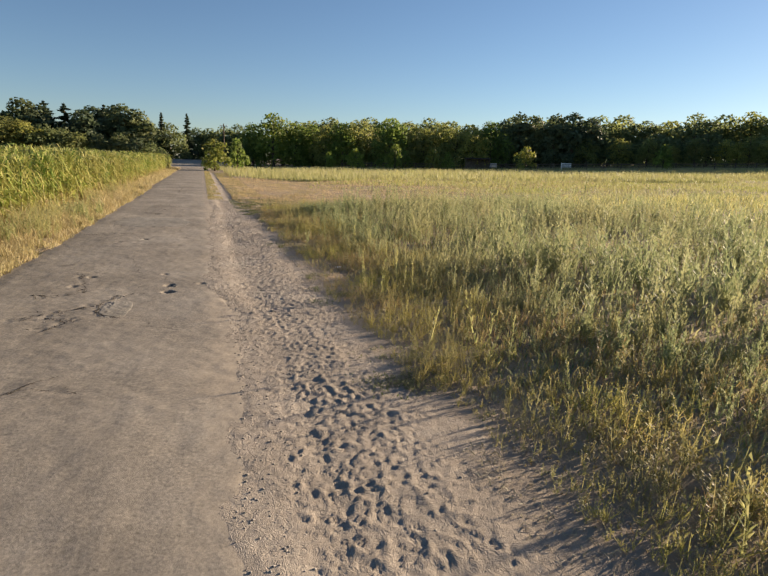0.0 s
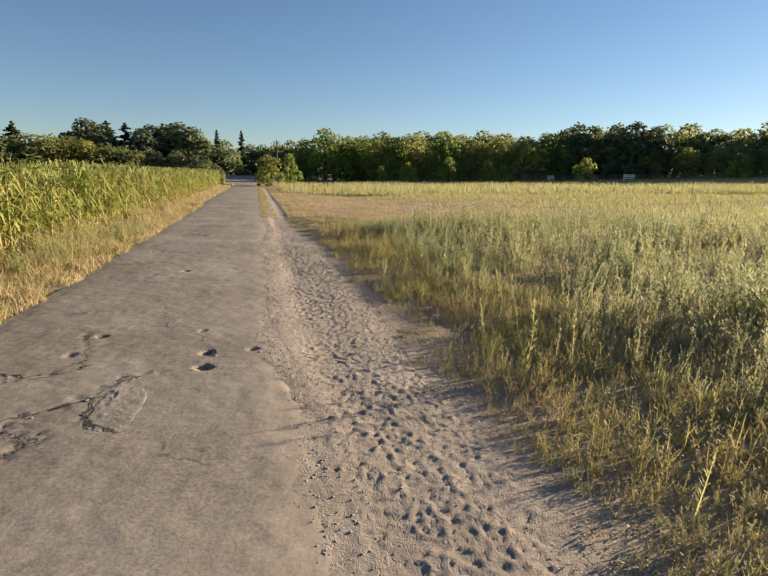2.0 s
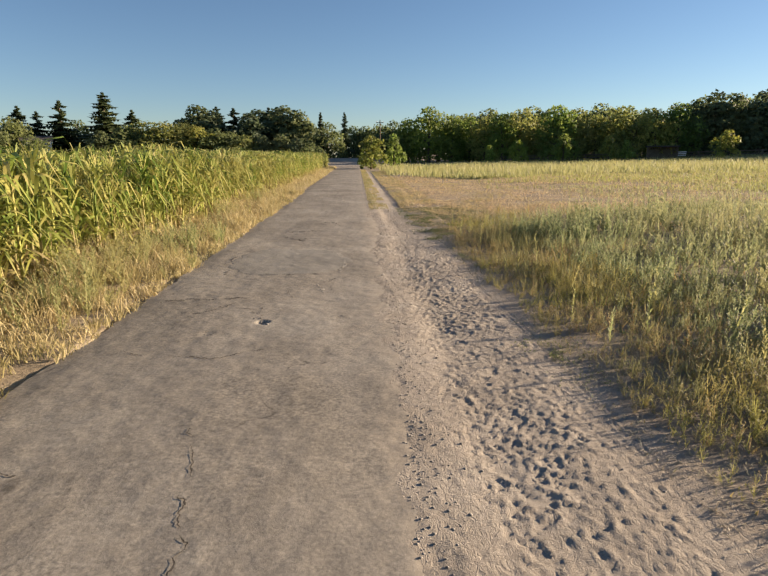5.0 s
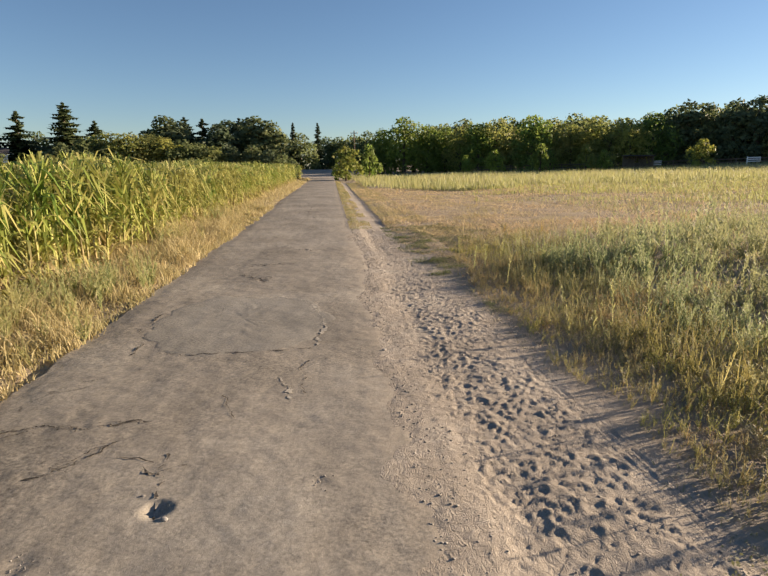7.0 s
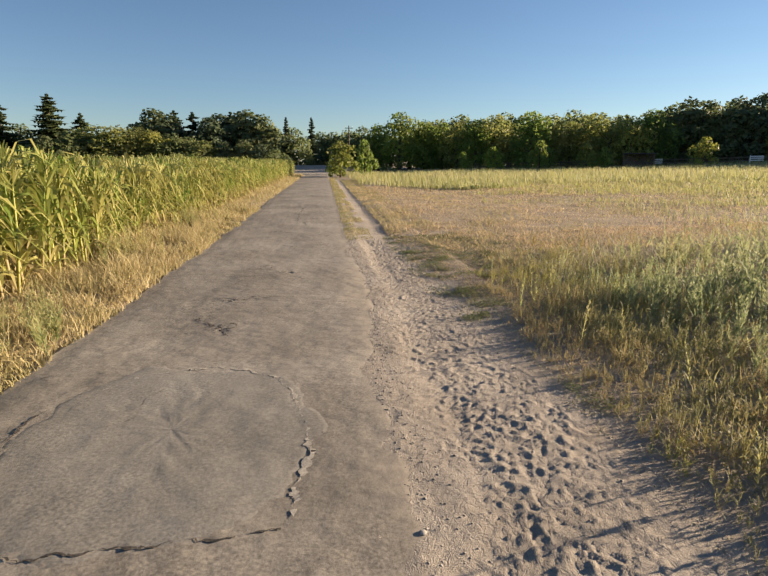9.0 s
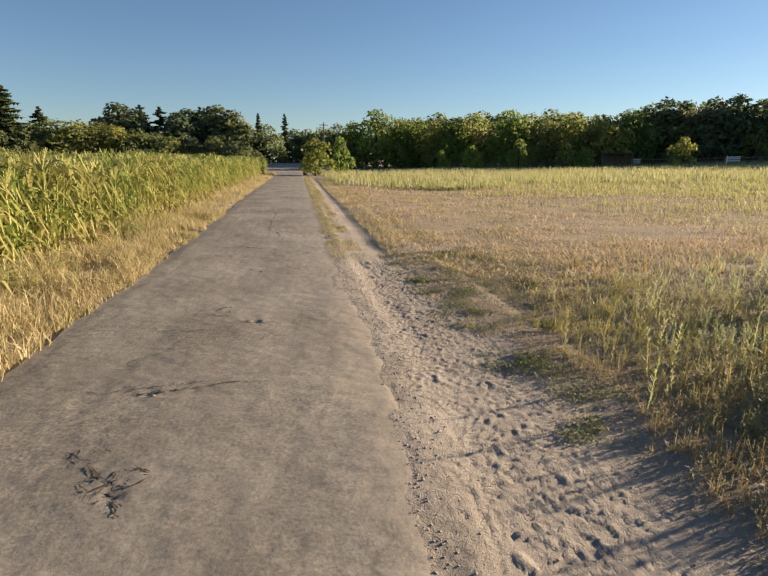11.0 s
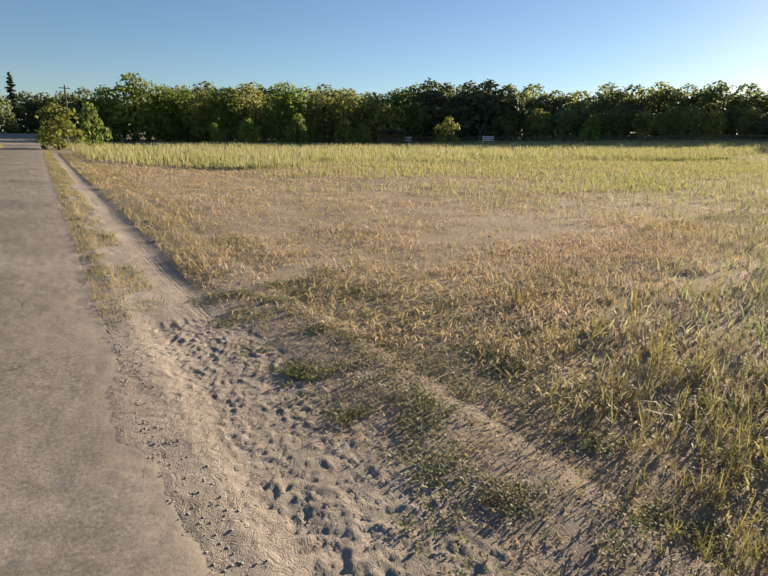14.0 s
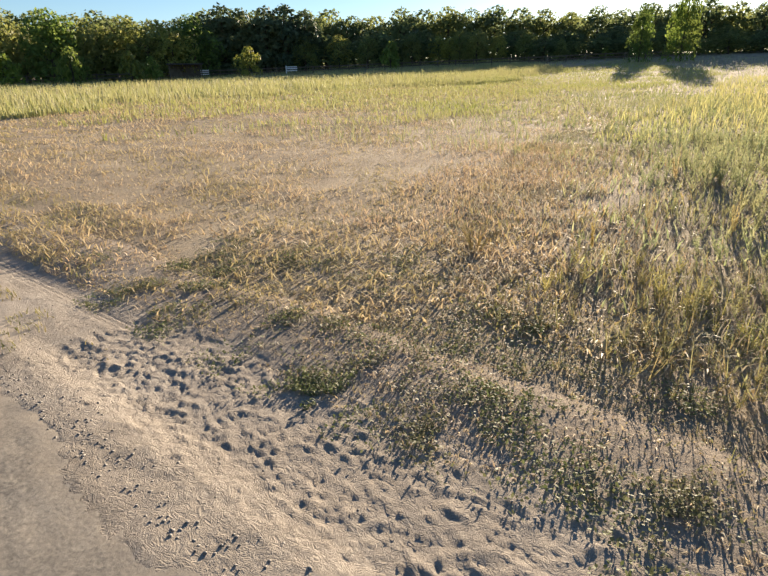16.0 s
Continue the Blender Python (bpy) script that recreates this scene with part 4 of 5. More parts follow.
# thin tall plumes at the border, whose shadows streak the track
x, y = rng.uniform(1.7, 2.8, 48), rng.uniform(-1, 19.0, 48)
thing("border_plumes", scatter([weed_template(90 + k, 0, 26) for k in range(4)], x, y, 0.28 + 0.26 * rng.random(48)).mesh("border_plumes"), M_WEED, "thin upright plume weeds at the field's border", "weeds", "stuff")
# the same weeds further off
y = rng.uniform(-6, 30, 850)
x = 11 + 20 * rng.random(len(y)) ** 1.4
m = in_weeds(x, y)
x, y = x[m], y[m]
thing("outer_weeds", scatter(WEEDS, x, y, 0.36 + 0.25 * rng.random(len(x))).mesh("outer_weeds"), M_WEED, "grey-green plume weeds further out in the field", "weeds", "stuff")
y = rng.uniform(-10, 32, 24000)
x = 13 + 45 * rng.random(len(y)) ** 1.3
m = in_weeds(x, y)
x, y = x[m], y[m]
grass("far_weeds", x, y, (0.22 + 0.26 * rng.random(len(x))) * (0.5 + 0.5 * smooth(13, 20, x)), 0.03, M_WEED, "high grey-green weeds further out in the field", "weeds", 0.5)

# ---- corn ----


def corn_template(seed, leaves, low):
    r, s = np.random.default_rng(seed), Soup()
    s.tube([(0, 0, 0 if low == 0 else low), (0.01, 0, 0.55), (0.0, 0.01, 0.9)], (0.013, 0.011, 0.006), 4)
    side = r.uniform(0, 6.28)
    for k in range(leaves):
        z0 = low + (0.88 - low) * (k + 0.5) / leaves
        a = side + math.pi * (k % 2) + r.normal(0, 0.5)
        l = r.uniform(0.20, 0.34)
        d = np.array([math.cos(a), math.sin(a), 0])
        rise = r.uniform(1.1, 2.0)
        pts = [np.array([0, 0, z0]) + d * l * f + np.array([0, 0, l * (rise * 1.4 * f - (0.7 + rise) * f * f * r.uniform(0.8, 1.1))]) for f in (0, 0.3, 0.65, 1.0)]
        s.strip(pts, (0.020, 0.034, 0.027, 0.003), (-d[1], d[0], r.normal(0, 0.25)))
    for _ in range(9):
        a = r.uniform(0, 6.28)
        e = np.array([math.cos(a) * 0.07, math.sin(a) * 0.05, 1.02 + r.uniform(-0.05, 0.05)])
        s.add([(0.004, 0, 0.88), (-0.004, 0, 0.88), e + (0.004, 0, 0), e - (0.004, 0, 0)], q=[[0, 1, 3, 2]])
    return s.arrays()


CORN = [corn_template(k, 17, 0.0) for k in range(8)]
CORN_TOP = [corn_template(30 + k, 7, 0.45) for k in range(5)]
xs, ys = [], []
for row in range(4):
    yy = np.arange(2, 90, 0.145)
    xs.append(-4.2 - 0.62 * row - 0.012 * np.clip(yy - 30, 0, 90) + rng.normal(0, 0.07, len(yy)))
    ys.append(yy + rng.normal(0, 0.05, len(yy)))
x, y = np.concatenate(xs), np.concatenate(ys)
height = (1.56 + 0.24 * smooth(25, 80, y)) * (1 + 0.22 * fbm(x * 0.5, y * 0.5, 3, 101)) * rng.uniform(0.9, 1.06, len(x))
thing("corn", scatter(CORN, x, y, height, tip=0.05).mesh("corn"), M_CORN, "ripening yellow-green corn standing in dense rows", "corn", "stuff")
xs, ys = [], []
for row in range(4, 15):
    yy = np.arange(4, 90, 0.55)
    xs.append(-4.2 - 0.66 * row - 0.012 * np.clip(yy - 30, 0, 90) + rng.normal(0, 0.08, len(yy)))
    ys.append(yy + rng.normal(0, 0.1, len(yy)))
x, y = np.concatenate(xs), np.concatenate(ys)
height = (1.62 + 0.25 * smooth(25, 80, y)) * (1 + 0.22 * fbm(x * 0.5, y * 0.5, 3, 101)) * rng.uniform(0.9, 1.08, len(x))
thing("corn_field", scatter(CORN_TOP, x, y, height, tip=0.05).mesh("corn_field"), M_CORN, "tops of the ripening corn deeper in the field", "corn", "stuff")


# ---- trees ----
def leaf_cloud(lobes, count, size, seed, droop=0.0):
    """Small bent leaf clumps on the outsides of several lobes (centre, radii)."""
    r = np.random.default_rng(seed)
    weight = np.array([l[1][0] * l[1][2] for l in lobes])
    pick_ = r.choice(len(lobes), count, p=weight / weight.sum())
    d = r.normal(size=(count, 3))
    d /= np.linalg.norm(d, axis=1)[:, None]
    d[:, 2] = np.where(d[:, 2] < -0.5, -d[:, 2], d[:, 2])
    c, rad = np.array([l[0] for l in lobes])[pick_], np.array([l[1] for l in lobes])[pick_]
    p = c + d * rad * r.uniform(0.74, 1.05, (count, 1)) * (1 + 0.06 * r.normal(size=(count, 1)))
    nrm = d + r.normal(0, 0.55, (count, 3))
    nrm /= np.linalg.norm(nrm, axis=1)[:, None]
    a = np.cross(nrm, r.normal(size=(count, 3)))
    a /= np.linalg.norm(a, axis=1)[:, None]
    b = np.cross(nrm, a)
    s = size * r.uniform(0.5, 1.3, (count, 1))
    v = np.stack([p - a * s, p - b * s * 0.6 - nrm * s * 0.15, p + a * s, p + b * s * 0.7 - nrm * s * 0.2], 1).reshape(-1, 3)
    i = np.arange(count)[:, None] * 4
    return v, i + np.array([[0, 1, 2, 3]])


def trunk_mesh(h, radius, limbs, spread, seed):
    r, s = np.random.default_rng(seed), Soup()
    s.tube([(0, 0, -0.3), (0.02 * h, 0, h * 0.3), (-0.01 * h, 0.01 * h, h * 0.6), (0, 0, h * 0.9)], (radius * 1.3, radius, radius * 0.6, radius * 0.15), 7)
    for k in range(limbs):
        a, z0 = k * 2.4 + r.uniform(-0.4, 0.4), h * r.uniform(0.22, 0.65)
        e = np.array([math.cos(a) * spread, math.sin(a) * spread, z0 + h * r.uniform(0.12, 0.28)])
        b = np.array([0, 0, z0])
        s.tube([b, b * 0.5 + e * 0.5 + (0, 0, -0.05 * h), e], (radius * 0.45, radius * 0.3, radius * 0.08), 5)
    return s.mesh("trunk", True)


def broad_tree(seed, h, width, leaves, size, material_, name="tree", low=-0.02, bushy=False):
    r = np.random.default_rng(seed)
    lobes = []
    for k in range(15 if not bushy else 9):
        a, f = k * 2.4 + r.uniform(-0.5, 0.5), (k + r.random()) / (15 if not bushy else 9)
        z = h * (0.04 + 0.72 * f)
        reach = width / 2 * math.sqrt(max(0.05, 1 - (abs(f - 0.3) / 0.8) ** 2)) * r.uniform(0.45, 0.85)
        q = width * r.uniform(0.17, 0.28)
        lobes.append(((math.cos(a) * reach, math.sin(a) * reach, z), (q, q, q * r.uniform(0.7, 1.1))))
    lobes.append(((0, 0, h * 0.78), (width * 0.25, width * 0.25, h * 0.2)))
    lobes.append(((0, 0, h * 0.45), (width * 0.34, width * 0.34, h * 0.3)))
    top = empty(name, 0, 0)
    part("trunk", trunk_mesh(h, 0.025 * h, 6, width * 0.3, seed), M_BARK, top)
    v, q = leaf_cloud(lobes, leaves, size, seed)
    v[:, 2] = np.maximum(v[:, 2], 0.05)
    v[:, 2] *= h / v[:, 2].max()
    part("crown", mesh_from("crown", v, q), material_, top)
    return top


def conifer(seed, h, width, material_, whorls=20, gap=0.06):
    """A spruce or fir: drooping whorls of branches set with needle sprays."""
    r, s, t = np.random.default_rng(seed), Soup(), Soup()
    t.tube([(0, 0, -0.3), (0.02, 0, h * 0.5), (0, 0, h)], (0.02 * h, 0.012 * h, 0.002 * h), 7)
    for k in range(whorls):
        f = k / (whorls - 1)
        z = h * (gap + (0.98 - gap) * f)
        reach = (width / 2 * (1 - f) ** 0.9 + 0.10) * r.uniform(0.75, 1.15)
        for b in range(9):
            if r.random() < 0.12:
                continue
            a, l = b * 0.7 + k * 0.5 + r.uniform(-0.25, 0.25), reach * r.uniform(0.6, 1.2)
            d = np.array([math.cos(a), math.sin(a), 0])
            n = np.array([-d[1], d[0], 0])
            base = np.array([0, 0, min(z + r.uniform(-0.6, 0.6) * h / whorls, h * 0.985)])
            for j in range(4):
                g = (j + 0.7) / 4
                c = base + d * l * g + np.array([0, 0, -0.42 * l * g + 0.24 * l * g * g])
                w = 0.30 * l * (1.1 - 0.75 * g) + 0.12
                tip = c + d * (l * 0.26 + 0.1) + (0, 0, r.uniform(-0.12, 0.06))
                s.add([c - d * 0.15 * l, c + n * w + (0, 0, -0.35 * w), tip, c - n * w + (0, 0, -0.35 * w)], t=[[0, 1, 2], [0, 2, 3]])
                hang = 0.75 * w + 0.18
                s.add([c - d * 0.5 * w, c + d * 0.6 * w, c + (0, 0, -hang) + n * r.uniform(-0.1, 0.1)], t=[[0, 1, 2]])
                s.add([c - n * 0.7 * w, c + n * 0.7 * w, c + (0, 0, -hang * 0.8) + d * 0.1], t=[[0, 1, 2]])
    top = empty("conifer", 0, 0)
    part("trunk", t.mesh("trunk", True), M_BARK, top)
    part("crown", s.mesh("crown"), material_, top)
    return top


def at_az(az, dist, y0=10.0, x0=-0.25):
    return x0 + math.sin(radians(az)) * dist, y0 + math.cos(radians(az)) * dist


PLANTED = []


def plant(proto, az, dist, scale, label, category, group="", wide=1.0):
    """Puts a tree at a bearing from the middle of the walk."""
    x, y = at_az(az, dist)
    m = pose(x, y, float(terrain(x, y)), 0, 0, rng.uniform(0, 360)) @ Matrix.Diagonal((scale * wide, scale * wide, scale, 1))
    if proto in PLANTED:
        ob = copy_thing(proto, m)
        ob.matrix_basis = m
    else:
        ob = proto
        ob.matrix_basis = m
        PLANTED.append(proto)
    return tagged(ob, label, category, group)


B = [broad_tree(200 + k, 10, 8.5, 3000, 0.26, M_BROAD) for k in range(3)]
O = [broad_tree(220 + k, 10, 8.0, 2800, 0.255, M_OLIVE) for k in range(4)]
D = [broad_tree(240 + k, 10, 8.5, 2000, 0.335, M_DARK) for k in range(4)]
N = [conifer(260 + k, 10, 6.2, M_NEEDLE) for k in range(3)]
N.append(conifer(270, 10, 3.0, M_NEEDLE, 22))
P = [broad_tree(280 + k, 10, 6.0, 2100, 0.30, M_PINE, "pine", 0.3) for k in range(2)]
S = [broad_tree(300 + k, 3, 2.6, 700, 0.17, M_BUSH, "bush", 0.0, True) for k in range(2)]
G = [broad_tree(320 + k, 3, 2.6, 700, 0.18, M_BROAD, "bush", 0.0, True) for k in range(2)]
L_DARK, L_BROAD, L_OLIVE = "dark green tree in the row behind", "leafy green tree at the field's far edge", "tree with yellowing leaves at the field's edge"


def rise(az, el, dist):
    """Scale of a ten metre tree whose top stands at that elevation."""
    x, y = at_az(az, dist)
    return (1.56 + math.tan(radians(el)) * dist - float(terrain(x, y))) / 10


# single trees that can be told apart
for az, el, k, d in ((-30.4, 4.3, 0, 112), (-27.2, 4.9, 1, 112), (-23.7, 5.75, 2, 108), (-21.4, 4.3, 0, 110), (-3.7, 4.4, 3, 118), (-1.3, 4.4, 3, 125), (-8.8, 4.8, 0, 116), (-12.2, 4.7, 1, 112), (-13.8, 4.8, 2, 114), (-32.8, 4.7, 0, 110), (-35, 4.2, 2, 112), (-29.0, 3.9, 1, 114)):
    plant(N[k], az, d, rise(az, el, d), "tall dark spruce standing above the hedge", "conifer", "conifers", 1.35 if k == 3 else 1.7)
for az, el, d in ((-15.6, 4.9, 113), (-9.8, 4.6, 118), (-7.4, 5.0, 112), (-6.0, 4.6, 110), (-10.7, 4.3, 108), (-14.6, 4.6, 112), (-8.2, 4.7, 115)):
    plant(P[int(rng.integers(2))], az, d, rise(az, el, d), "broad dark pine in the western wood", "conifer", "conifers", 1.5)
for az, el, d in ((-3.0, 3.5, 120), (-0.4, 3.1, 135), (0.8, 3.1, 138), (2.2, 3.3, 136), (3.6, 3.7, 132), (-5.0, 3.6, 124), (-16.5, 3.5, 116), (-31, 3.4, 108), (-26, 3.3, 116), (-23, 3.0, 114)):
    plant(D[int(rng.integers(4))], az, d, rise(az, el, d), L_DARK, "tree", "woods")
for k, (az, el, d) in enumerate(((-20.2, 3.4, 104), (-18.7, 3.4, 103), (-17.2, 3.3, 104), (-15.8, 3.0, 103), (-14.3, 2.8, 102), (-22.2, 2.9, 103), (-24.3, 2.4, 101), (-12.8, 2.5, 102), (-11.3, 2.2, 101), (-9.5, 2.1, 101), (-7.8, 2.3, 101), (-6.2, 1.9, 100), (-4.9, 1.5, 100), (-29.8, 1.9, 100), (-32, 2.2, 100), (-34, 2.4, 100), (-36, 2.6, 100))):
    plant(O[k % 4] if k < 4 else (D + P)[int(rng.integers(6))], az, d, rise(az, el, d), "olive-green tall hedge shrub behind the corn", "shrub", "hedge", 1.5)
plant(B[0], 7.3, 116, rise(7.3, 5.0, 116), "broad round-topped green tree at the field's edge", "tree", "woods", 1.05)
for az, el in ((5.2, 3.9), (9.6, 4.2), (11.4, 4.0)):
    plant(B[int(rng.integers(3))], az, 119, rise(az, el, 119), L_BROAD, "tree", "woods")
# front row and the rows behind it to the east
k = 0
for az in np.arange(12.8, 31, 1.75):
    el = 4.35 + 0.5 * math.sin(az * 1.3) + rng.uniform(-0.25, 0.25)
    plant((O + B)[int(rng.integers(7))] if k % 3 else O[int(rng.integers(4))], az, 116 + rng.uniform(-4, 4), rise(az, el, 116), L_OLIVE, "tree", "woods", 1.05)
    k += 1
for az in np.arange(11, 84, 2.1):
    el = (4.7 if az < 30 else 5.25) + rng.uniform(-0.45, 0.4)
    d = 138 + rng.uniform(-5, 5)
    plant(D[int(rng.integers(4))], az, d, rise(az, el, d), L_DARK, "tree", "woods", 1.1)
for az in np.arange(10, 86, 3.6):
    d = 152 + rng.uniform(-4, 4)
    plant(D[int(rng.integers(4))], az, d, rise(az, (4.15 if az < 30 else 4.75) + rng.uniform(-0.15, 0.15), d), L_DARK, "tree", "woods", 1.5)
for az in np.arange(4, 84, 4.2):
    el = (2.7 if az < 40 else 3.6) + rng.uniform(-0.3, 0.3)
    d = 128 + rng.uniform(-3, 3)
    plant(D[int(rng.integers(4))], az, d, rise(az, el, d), "dark shrubby growth under the wood's edge", "tree", "woods", 2.0)
for az in np.arange(61, 85, 2.4):
    plant(D[int(rng.integers(4))], az, 121, rise(az, 2.7 + rng.uniform(-0.3, 0.3), 121), "low dark shrub before the eastern wood", "shrub", "woods", 2.1)
for az, el in ((31.5, 5.0), (33.0, 5.7), (34.6, 5.3), (36.6, 5.6), (38.2, 5.65), (40, 5.2)):
    d = 126 + rng.uniform(-3, 3)
    plant(P[int(rng.integers(2))], az, d, rise(az, el, d), "tall dark pine at the edge of the wood", "conifer", "conifers", 1.2)
for az, el in ((39.8, 3.3), (42.8, 3.3), (45.4, 3.2), (49.4, 3.3), (51.8, 3.2), (53.6, 3.5), (55.2, 3.6), (57.0, 3.3), (59.4, 3.5), (52.7, 3.0), (47.4, 2.6)):
    plant(O[int(rng.integers(4))], az, 122, rise(az, el, 122), "young bright tree before the dark wood", "tree", "woods", 0.95)
plant(O[1], 62.3, 118, rise(62.3, 2.7, 118), "small rusty tree before the wood", "tree", "woods", 0.9)
for az, el, w in ((68.0, 5.4, 0.5), (71.2, 6.2, 0.6)):
    plant(B[1], az, 102, rise(az, el, 102), "tall airy tree standing alone in the field", "tree", "woods", w)
# bushes
for az, el, d, p, w in ((34.4, 2.35, 103.5, S[0], 0.95), (47.1, 2.75, 112, G[0], 0.85), (3.75, 2.4, 74, G[1], 0.7), (1.4, 2.25, 70, S[1], 1.05), (16.3, 1.7, 96, G[0], 0.9), (20.6, 2.3, 98, G[1], 0.7), (24.8, 2.0, 97, S[1], 0.9), (26.4, 1.6, 97, G[1], 0.7), (13.5, 1.2, 97, G[0], 0.7), (0.6, 0.5, 86, G[1], 0.9), (-4.4, 0.45, 90, G[0], 1.6), (66, 1.9, 118, G[1], 1.2)):
    x, y = at_az(az, d)
    s = (1.56 + math.tan(radians(el)) * d - float(terrain(x, y))) / 3
    plant(p, az, d, s, "bushy shrub with bright sunlit leaves" if p in S else "leafy green bush in the high grass", "bush", "", w)


for proto in B + O + D + N + P + S + G:
    if proto not in PLANTED:
        for ob in (*proto.children_recursive, proto):
            bpy.data.objects.remove(ob)


# ---- fence, shed, house, pole ----
def box(x0, x1, y0, y1, z0, z1, bevel=0.01):
    bm = bmesh.new()
    bmesh.ops.create_cube(bm, size=1, matrix=Matrix.Translation(((x0 + x1) / 2, (y0 + y1) / 2, (z0 + z1) / 2)) @ Matrix.Diagonal((x1 - x0, y1 - y0, z1 - z0, 1)))
    if bevel:
        bmesh.ops.bevel(bm, geom=list(bm.edges), offset=bevel, segments=1, affect="EDGES")
    return bm


def fence_bay(a0, a1, dist, material_, label, boards):
    """A post and the rails to the next post."""
    x0, y0 = at_az(a0, dist)
    x1, y1 = at_az(a1, dist)
    z0, z1 = float(terrain(x0, y0)), float(terrain(x1, y1))
    l = math.hypot(x1 - x0, y1 - y0)
    top = empty("fence_bay", x0, y0, z0, math.degrees(math.atan2(y1 - y0, x1 - x0)), label, "fence", "field fence")
    part("post", box(-0.09, 0.09, -0.09, 0.09, -0.3, boards[-1] + 0.2, 0.02), material_, top)
    for z in boards:
        bm = box(0.09, l - 0.09, -0.03, 0.03, z - 0.08, z + 0.08)
        for v in bm.verts:
            v.co.z += (z1 - z0) * v.co.x / l
        part("rail", bm, material_, top)


for a in np.arange(14.6, 71, 1.6):
    fence_bay(a, a + 1.6, 113, M_WOOD, "weathered brown post-and-rail fence behind the field", (0.55, 1.05))
for a in (30.3, 37.8):
    fence_bay(a, a + 1.0, 111, M_WHITE, "white painted board fence by the field", (0.6, 0.92, 1.2))

x, y = at_az(29.3, 109)
shed = empty("shed", x, y, float(terrain(x, y)), -29, "low open shed with a flat roof behind the fence", "shed")
part("wall", box(-2.4, 2.4, 1.2, 1.35, 0, 2.2), M_WOOD, shed)
part("roof", box(-2.7, 2.7, -1.5, 1.5, 2.2, 2.36), M_ROOF, shed)
for px in (-2.4, 2.4):
    part("post", box(px - 0.07, px + 0.07, -1.3, -1.16, 0, 2.2), M_WOOD, shed)

x, y = at_az(-29.3, 108)
house = empty("house", x, y, float(terrain(x, y)), 28, "small white house with a dark gabled roof behind the corn", "house")
part("wall", box(-2.1, 2.1, -3, 3, 0, 3.9), M_WHITE, house)
bm = bmesh.new()
rv = [bm.verts.new(c) for c in ((-2.4, -3.4, 3.8), (2.4, -3.4, 3.8), (2.4, 3.4, 3.8), (-2.4, 3.4, 3.8), (-2.4, 0, 4.7), (2.4, 0, 4.7))]
for f in ((0, 1, 5, 4), (2, 3, 4, 5), (0, 4, 3), (1, 2, 5), (0, 3, 2, 1)):
    bm.faces.new([rv[i] for i in f])
part("roof", bm, M_ROOF, house)
for wx in (-0.9, 0.9):
    win = part("window", box(wx - 0.5, wx + 0.5, -3.06, -2.9, 2.2, 3.5), M_WHITE, house)
    part("pane", box(wx - 0.4, wx + 0.4, -3.08, -3.0, 2.3, 3.4, 0), M_GLASS, win)

x, y = at_az(2.3, 105)
pole = empty("utility_pole", x, y, float(terrain(x, y)), 0, "slim wooden utility pole among the trees", "utility pole")
s = Soup()
s.tube([(0, 0, -0.5), (0, 0, 4), (0, 0, 8.2)], (0.14, 0.12, 0.09), 8)
part("post", s.mesh("post", True), M_WOOD, pole)
part("crossarm", box(-0.7, 0.7, -0.05, 0.05, 7.7, 7.82), M_WOOD, pole)
for px in (-0.6, 0, 0.6):
    s = Soup()
    s.tube([(px, 0, 7.82), (px, 0, 7.9), (px, 0, 8.02)], (0.03, 0.06, 0.03), 6)
    part("insulator", s.mesh("insulator", True), M_WHITE, pole)


# ---- single plants and litter ----
def single_weed(name, x, y, h, material_, label, seed, arms=4, dense=24, spread=1.0):
    v, q, t = weed_template(seed, arms, dense)
    ob = empty(name, x, y, float(land(x, y)), 40 * seed, label, "weed")
    stems, leaves = Soup(), Soup()
    stems.add(v * (h * spread, h * spread, h), q=q)
    leaves.add(v * (h * spread, h * spread, h), t=t)
    part("stem", stems.mesh("stem"), material_, ob)
    part("leaves", leaves.mesh("leaves"), material_, ob)


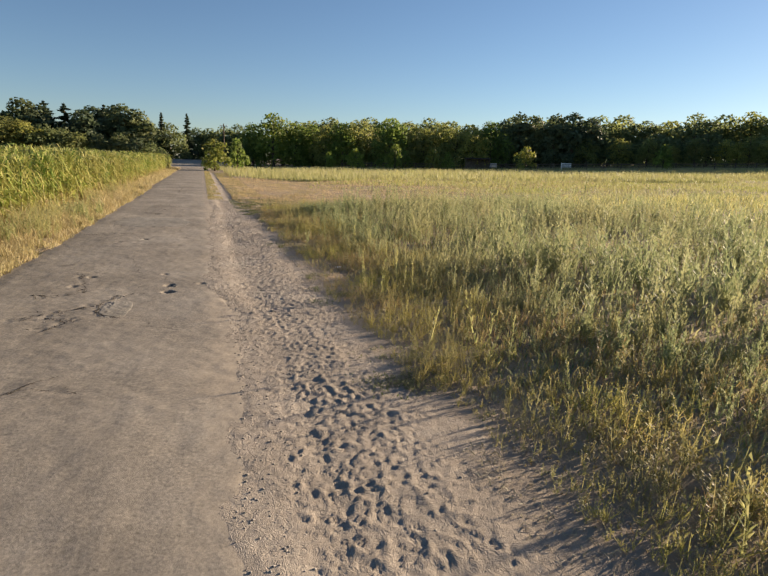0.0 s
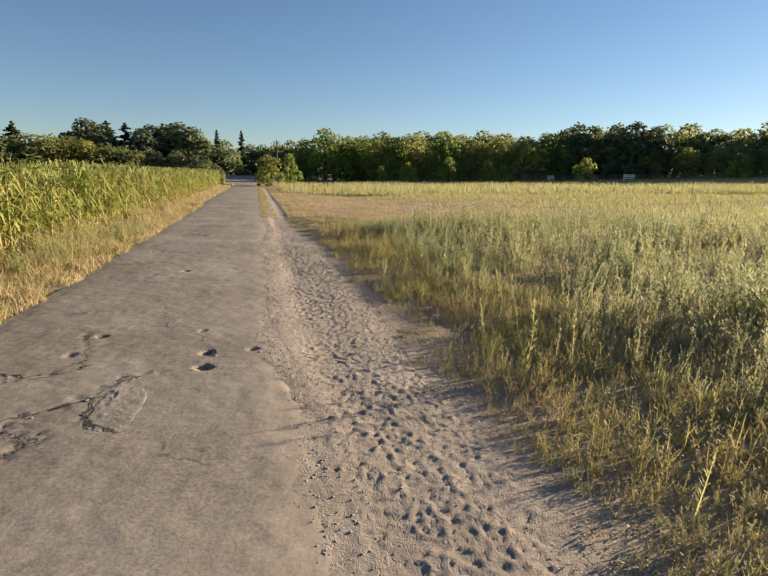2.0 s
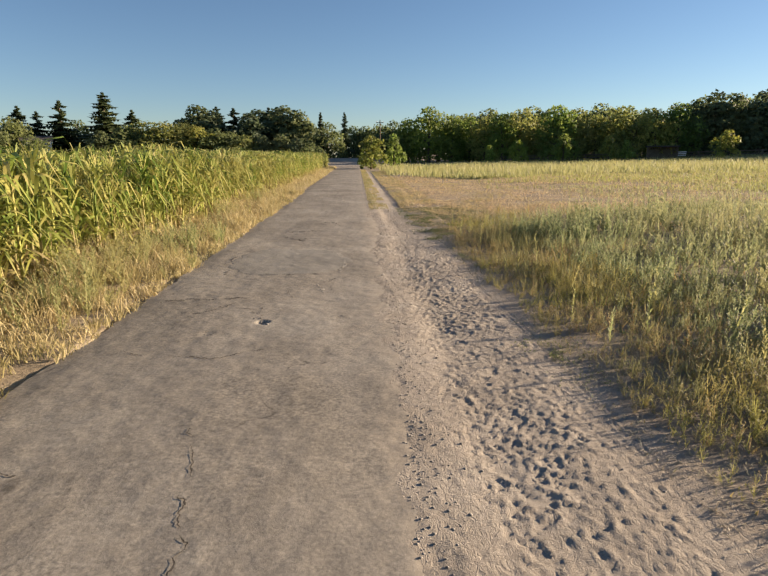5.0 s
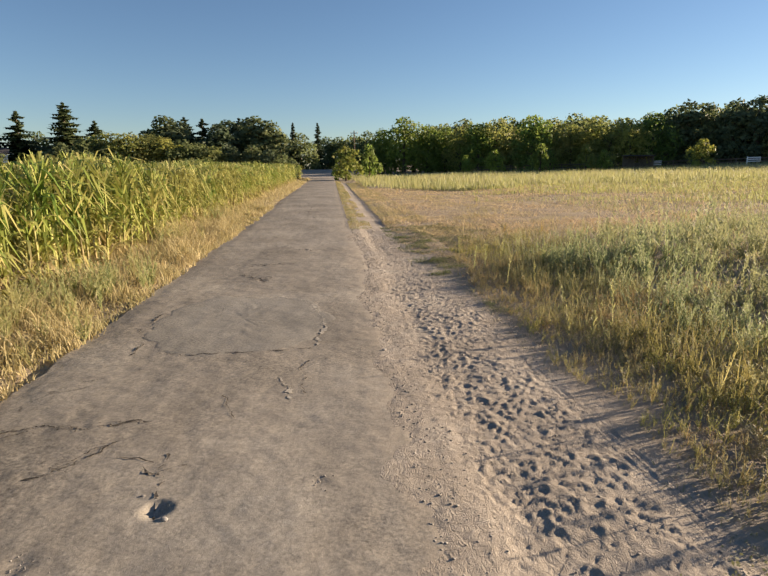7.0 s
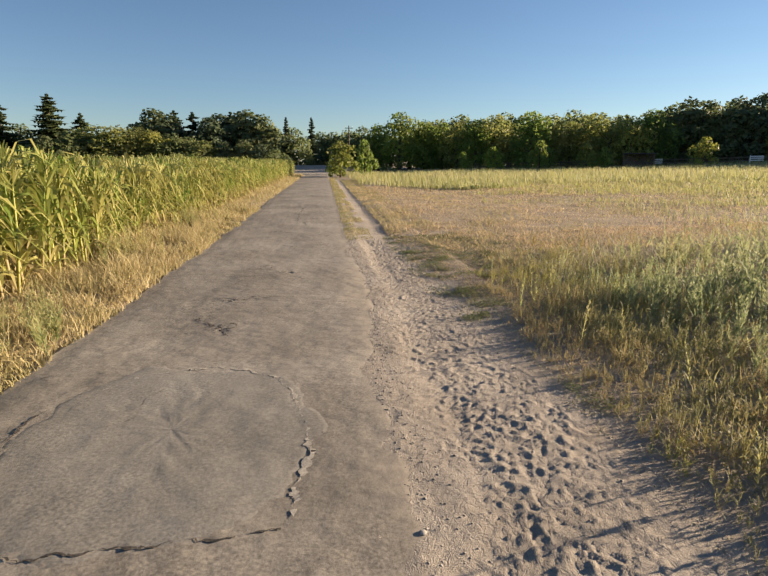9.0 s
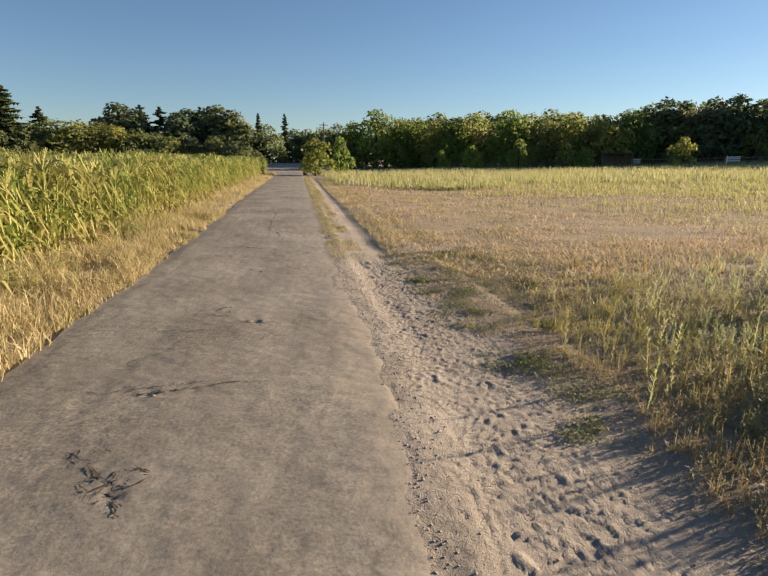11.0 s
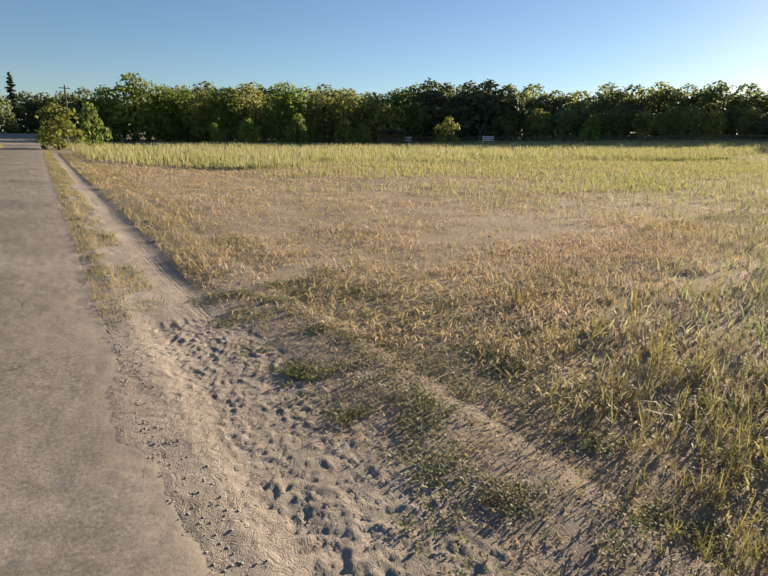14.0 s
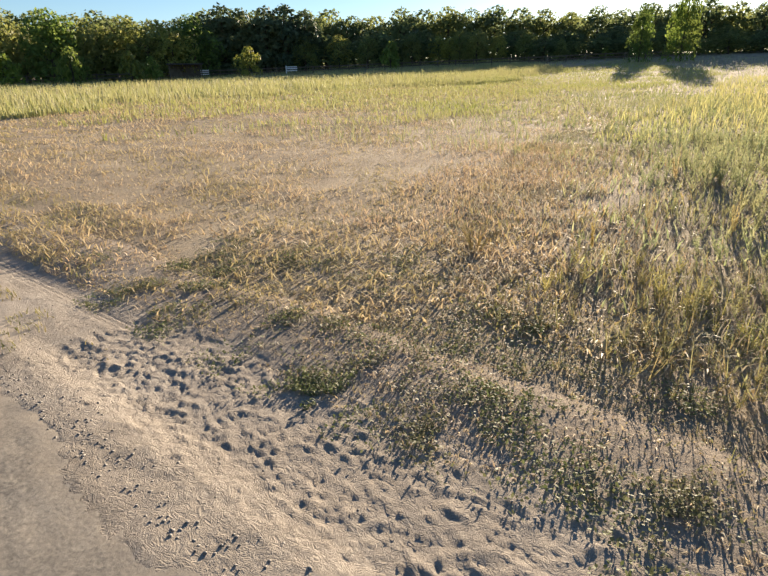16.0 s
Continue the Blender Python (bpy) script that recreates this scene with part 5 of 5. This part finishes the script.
for k, (x, y, h) in enumerate(((5.2, 21.08, 0.42), (5.5, 20.4, 0.44), (7.9, 21.5, 0.55), (2.6, 3.62, 0.3), (4.3, 21.3, 0.36))):
    single_weed("plume_weed", x, y, h, M_STRAW, "single pale plume weed gone to seed", 50 + k, 2, 44, 0.7)
for k, (x, y, h) in enumerate(((3.2, 3.27, 0.48), (3.45, 3.0, 0.45), (2.9, 6.0, 0.42), (3.0, 10.2, 0.5), (2.7, 13.6, 0.45), (2.8, 17.2, 0.46))):
    single_weed("green_weed", x, y, h, M_WEED, "tall fresh green weed at the patch's border", 60 + k, 5, 36, 0.8)

# tuft of dead stalks
tuft = empty("dry_tuft", 3.69, 22.15, float(land(3.69, 22.15)), 0, "tuft of bleached dead stalks standing in the field", "grass tuft")
for k in range(26):
    a, out, h = rng.uniform(0, 6.28), rng.uniform(0.05, 0.24), rng.uniform(0.14, 0.32)
    sp = Soup()
    sp.tube([(0.02 * math.cos(a), 0.02 * math.sin(a), -0.02), (out * 0.5 * math.cos(a), out * 0.5 * math.sin(a), h * 0.6), (out * math.cos(a), out * math.sin(a), h)], (0.004, 0.003, 0.001), 4)
    part("stalk", sp.mesh("stalk"), M_STRAW, tuft)

# pale stone and a lump of asphalt
def stone(name, x, y, size, material_, label, seed):
    bm = bmesh.new()
    bmesh.ops.create_icosphere(bm, subdivisions=2, radius=size)
    for v in bm.verts:
        f = 1 + 0.5 * noise.noise(v.co * 14 + Vector((seed, 0, 0)))
        v.co = Vector((v.co.x * f * 1.3, v.co.y * f, v.co.z * f * 0.5))
    me = bpy.data.meshes.new(name)
    bm.to_mesh(me)
    bm.free()
    ob = thing(name, me, material_, label, "stone")
    z = float(road_z(np.array(x), np.array(y))) if x < 0 else float(land(x, y))
    ob.matrix_basis = pose(x, y, z + size * 0.15, 0, 0, 30 * seed)


stone("pale_stone", 1.93, 8.25, 0.05, M_WHITE, "pale stone lying at the field's border", 1)
stone("asphalt_lump", 0.03, 13.6, 0.018, M_STONE, "grey lump of broken asphalt on the track's edge", 2)
for k, (x, y) in enumerate(((-0.12, 7.2), (-0.10, 7.0), (-0.47, 6.95), (-0.62, 6.6), (-1.0, 6.5), (-1.25, 6.1), (-1.5, 5.85), (-1.6, 5.55), (-1.15, 11.3), (-1.3, 11.5), (-1.45, 17.85))):
    stone("asphalt_lump", x, y, 0.009 + 0.003 * (k % 3), M_STONE, "grey crumb of broken asphalt beside a pothole", 3 + k)
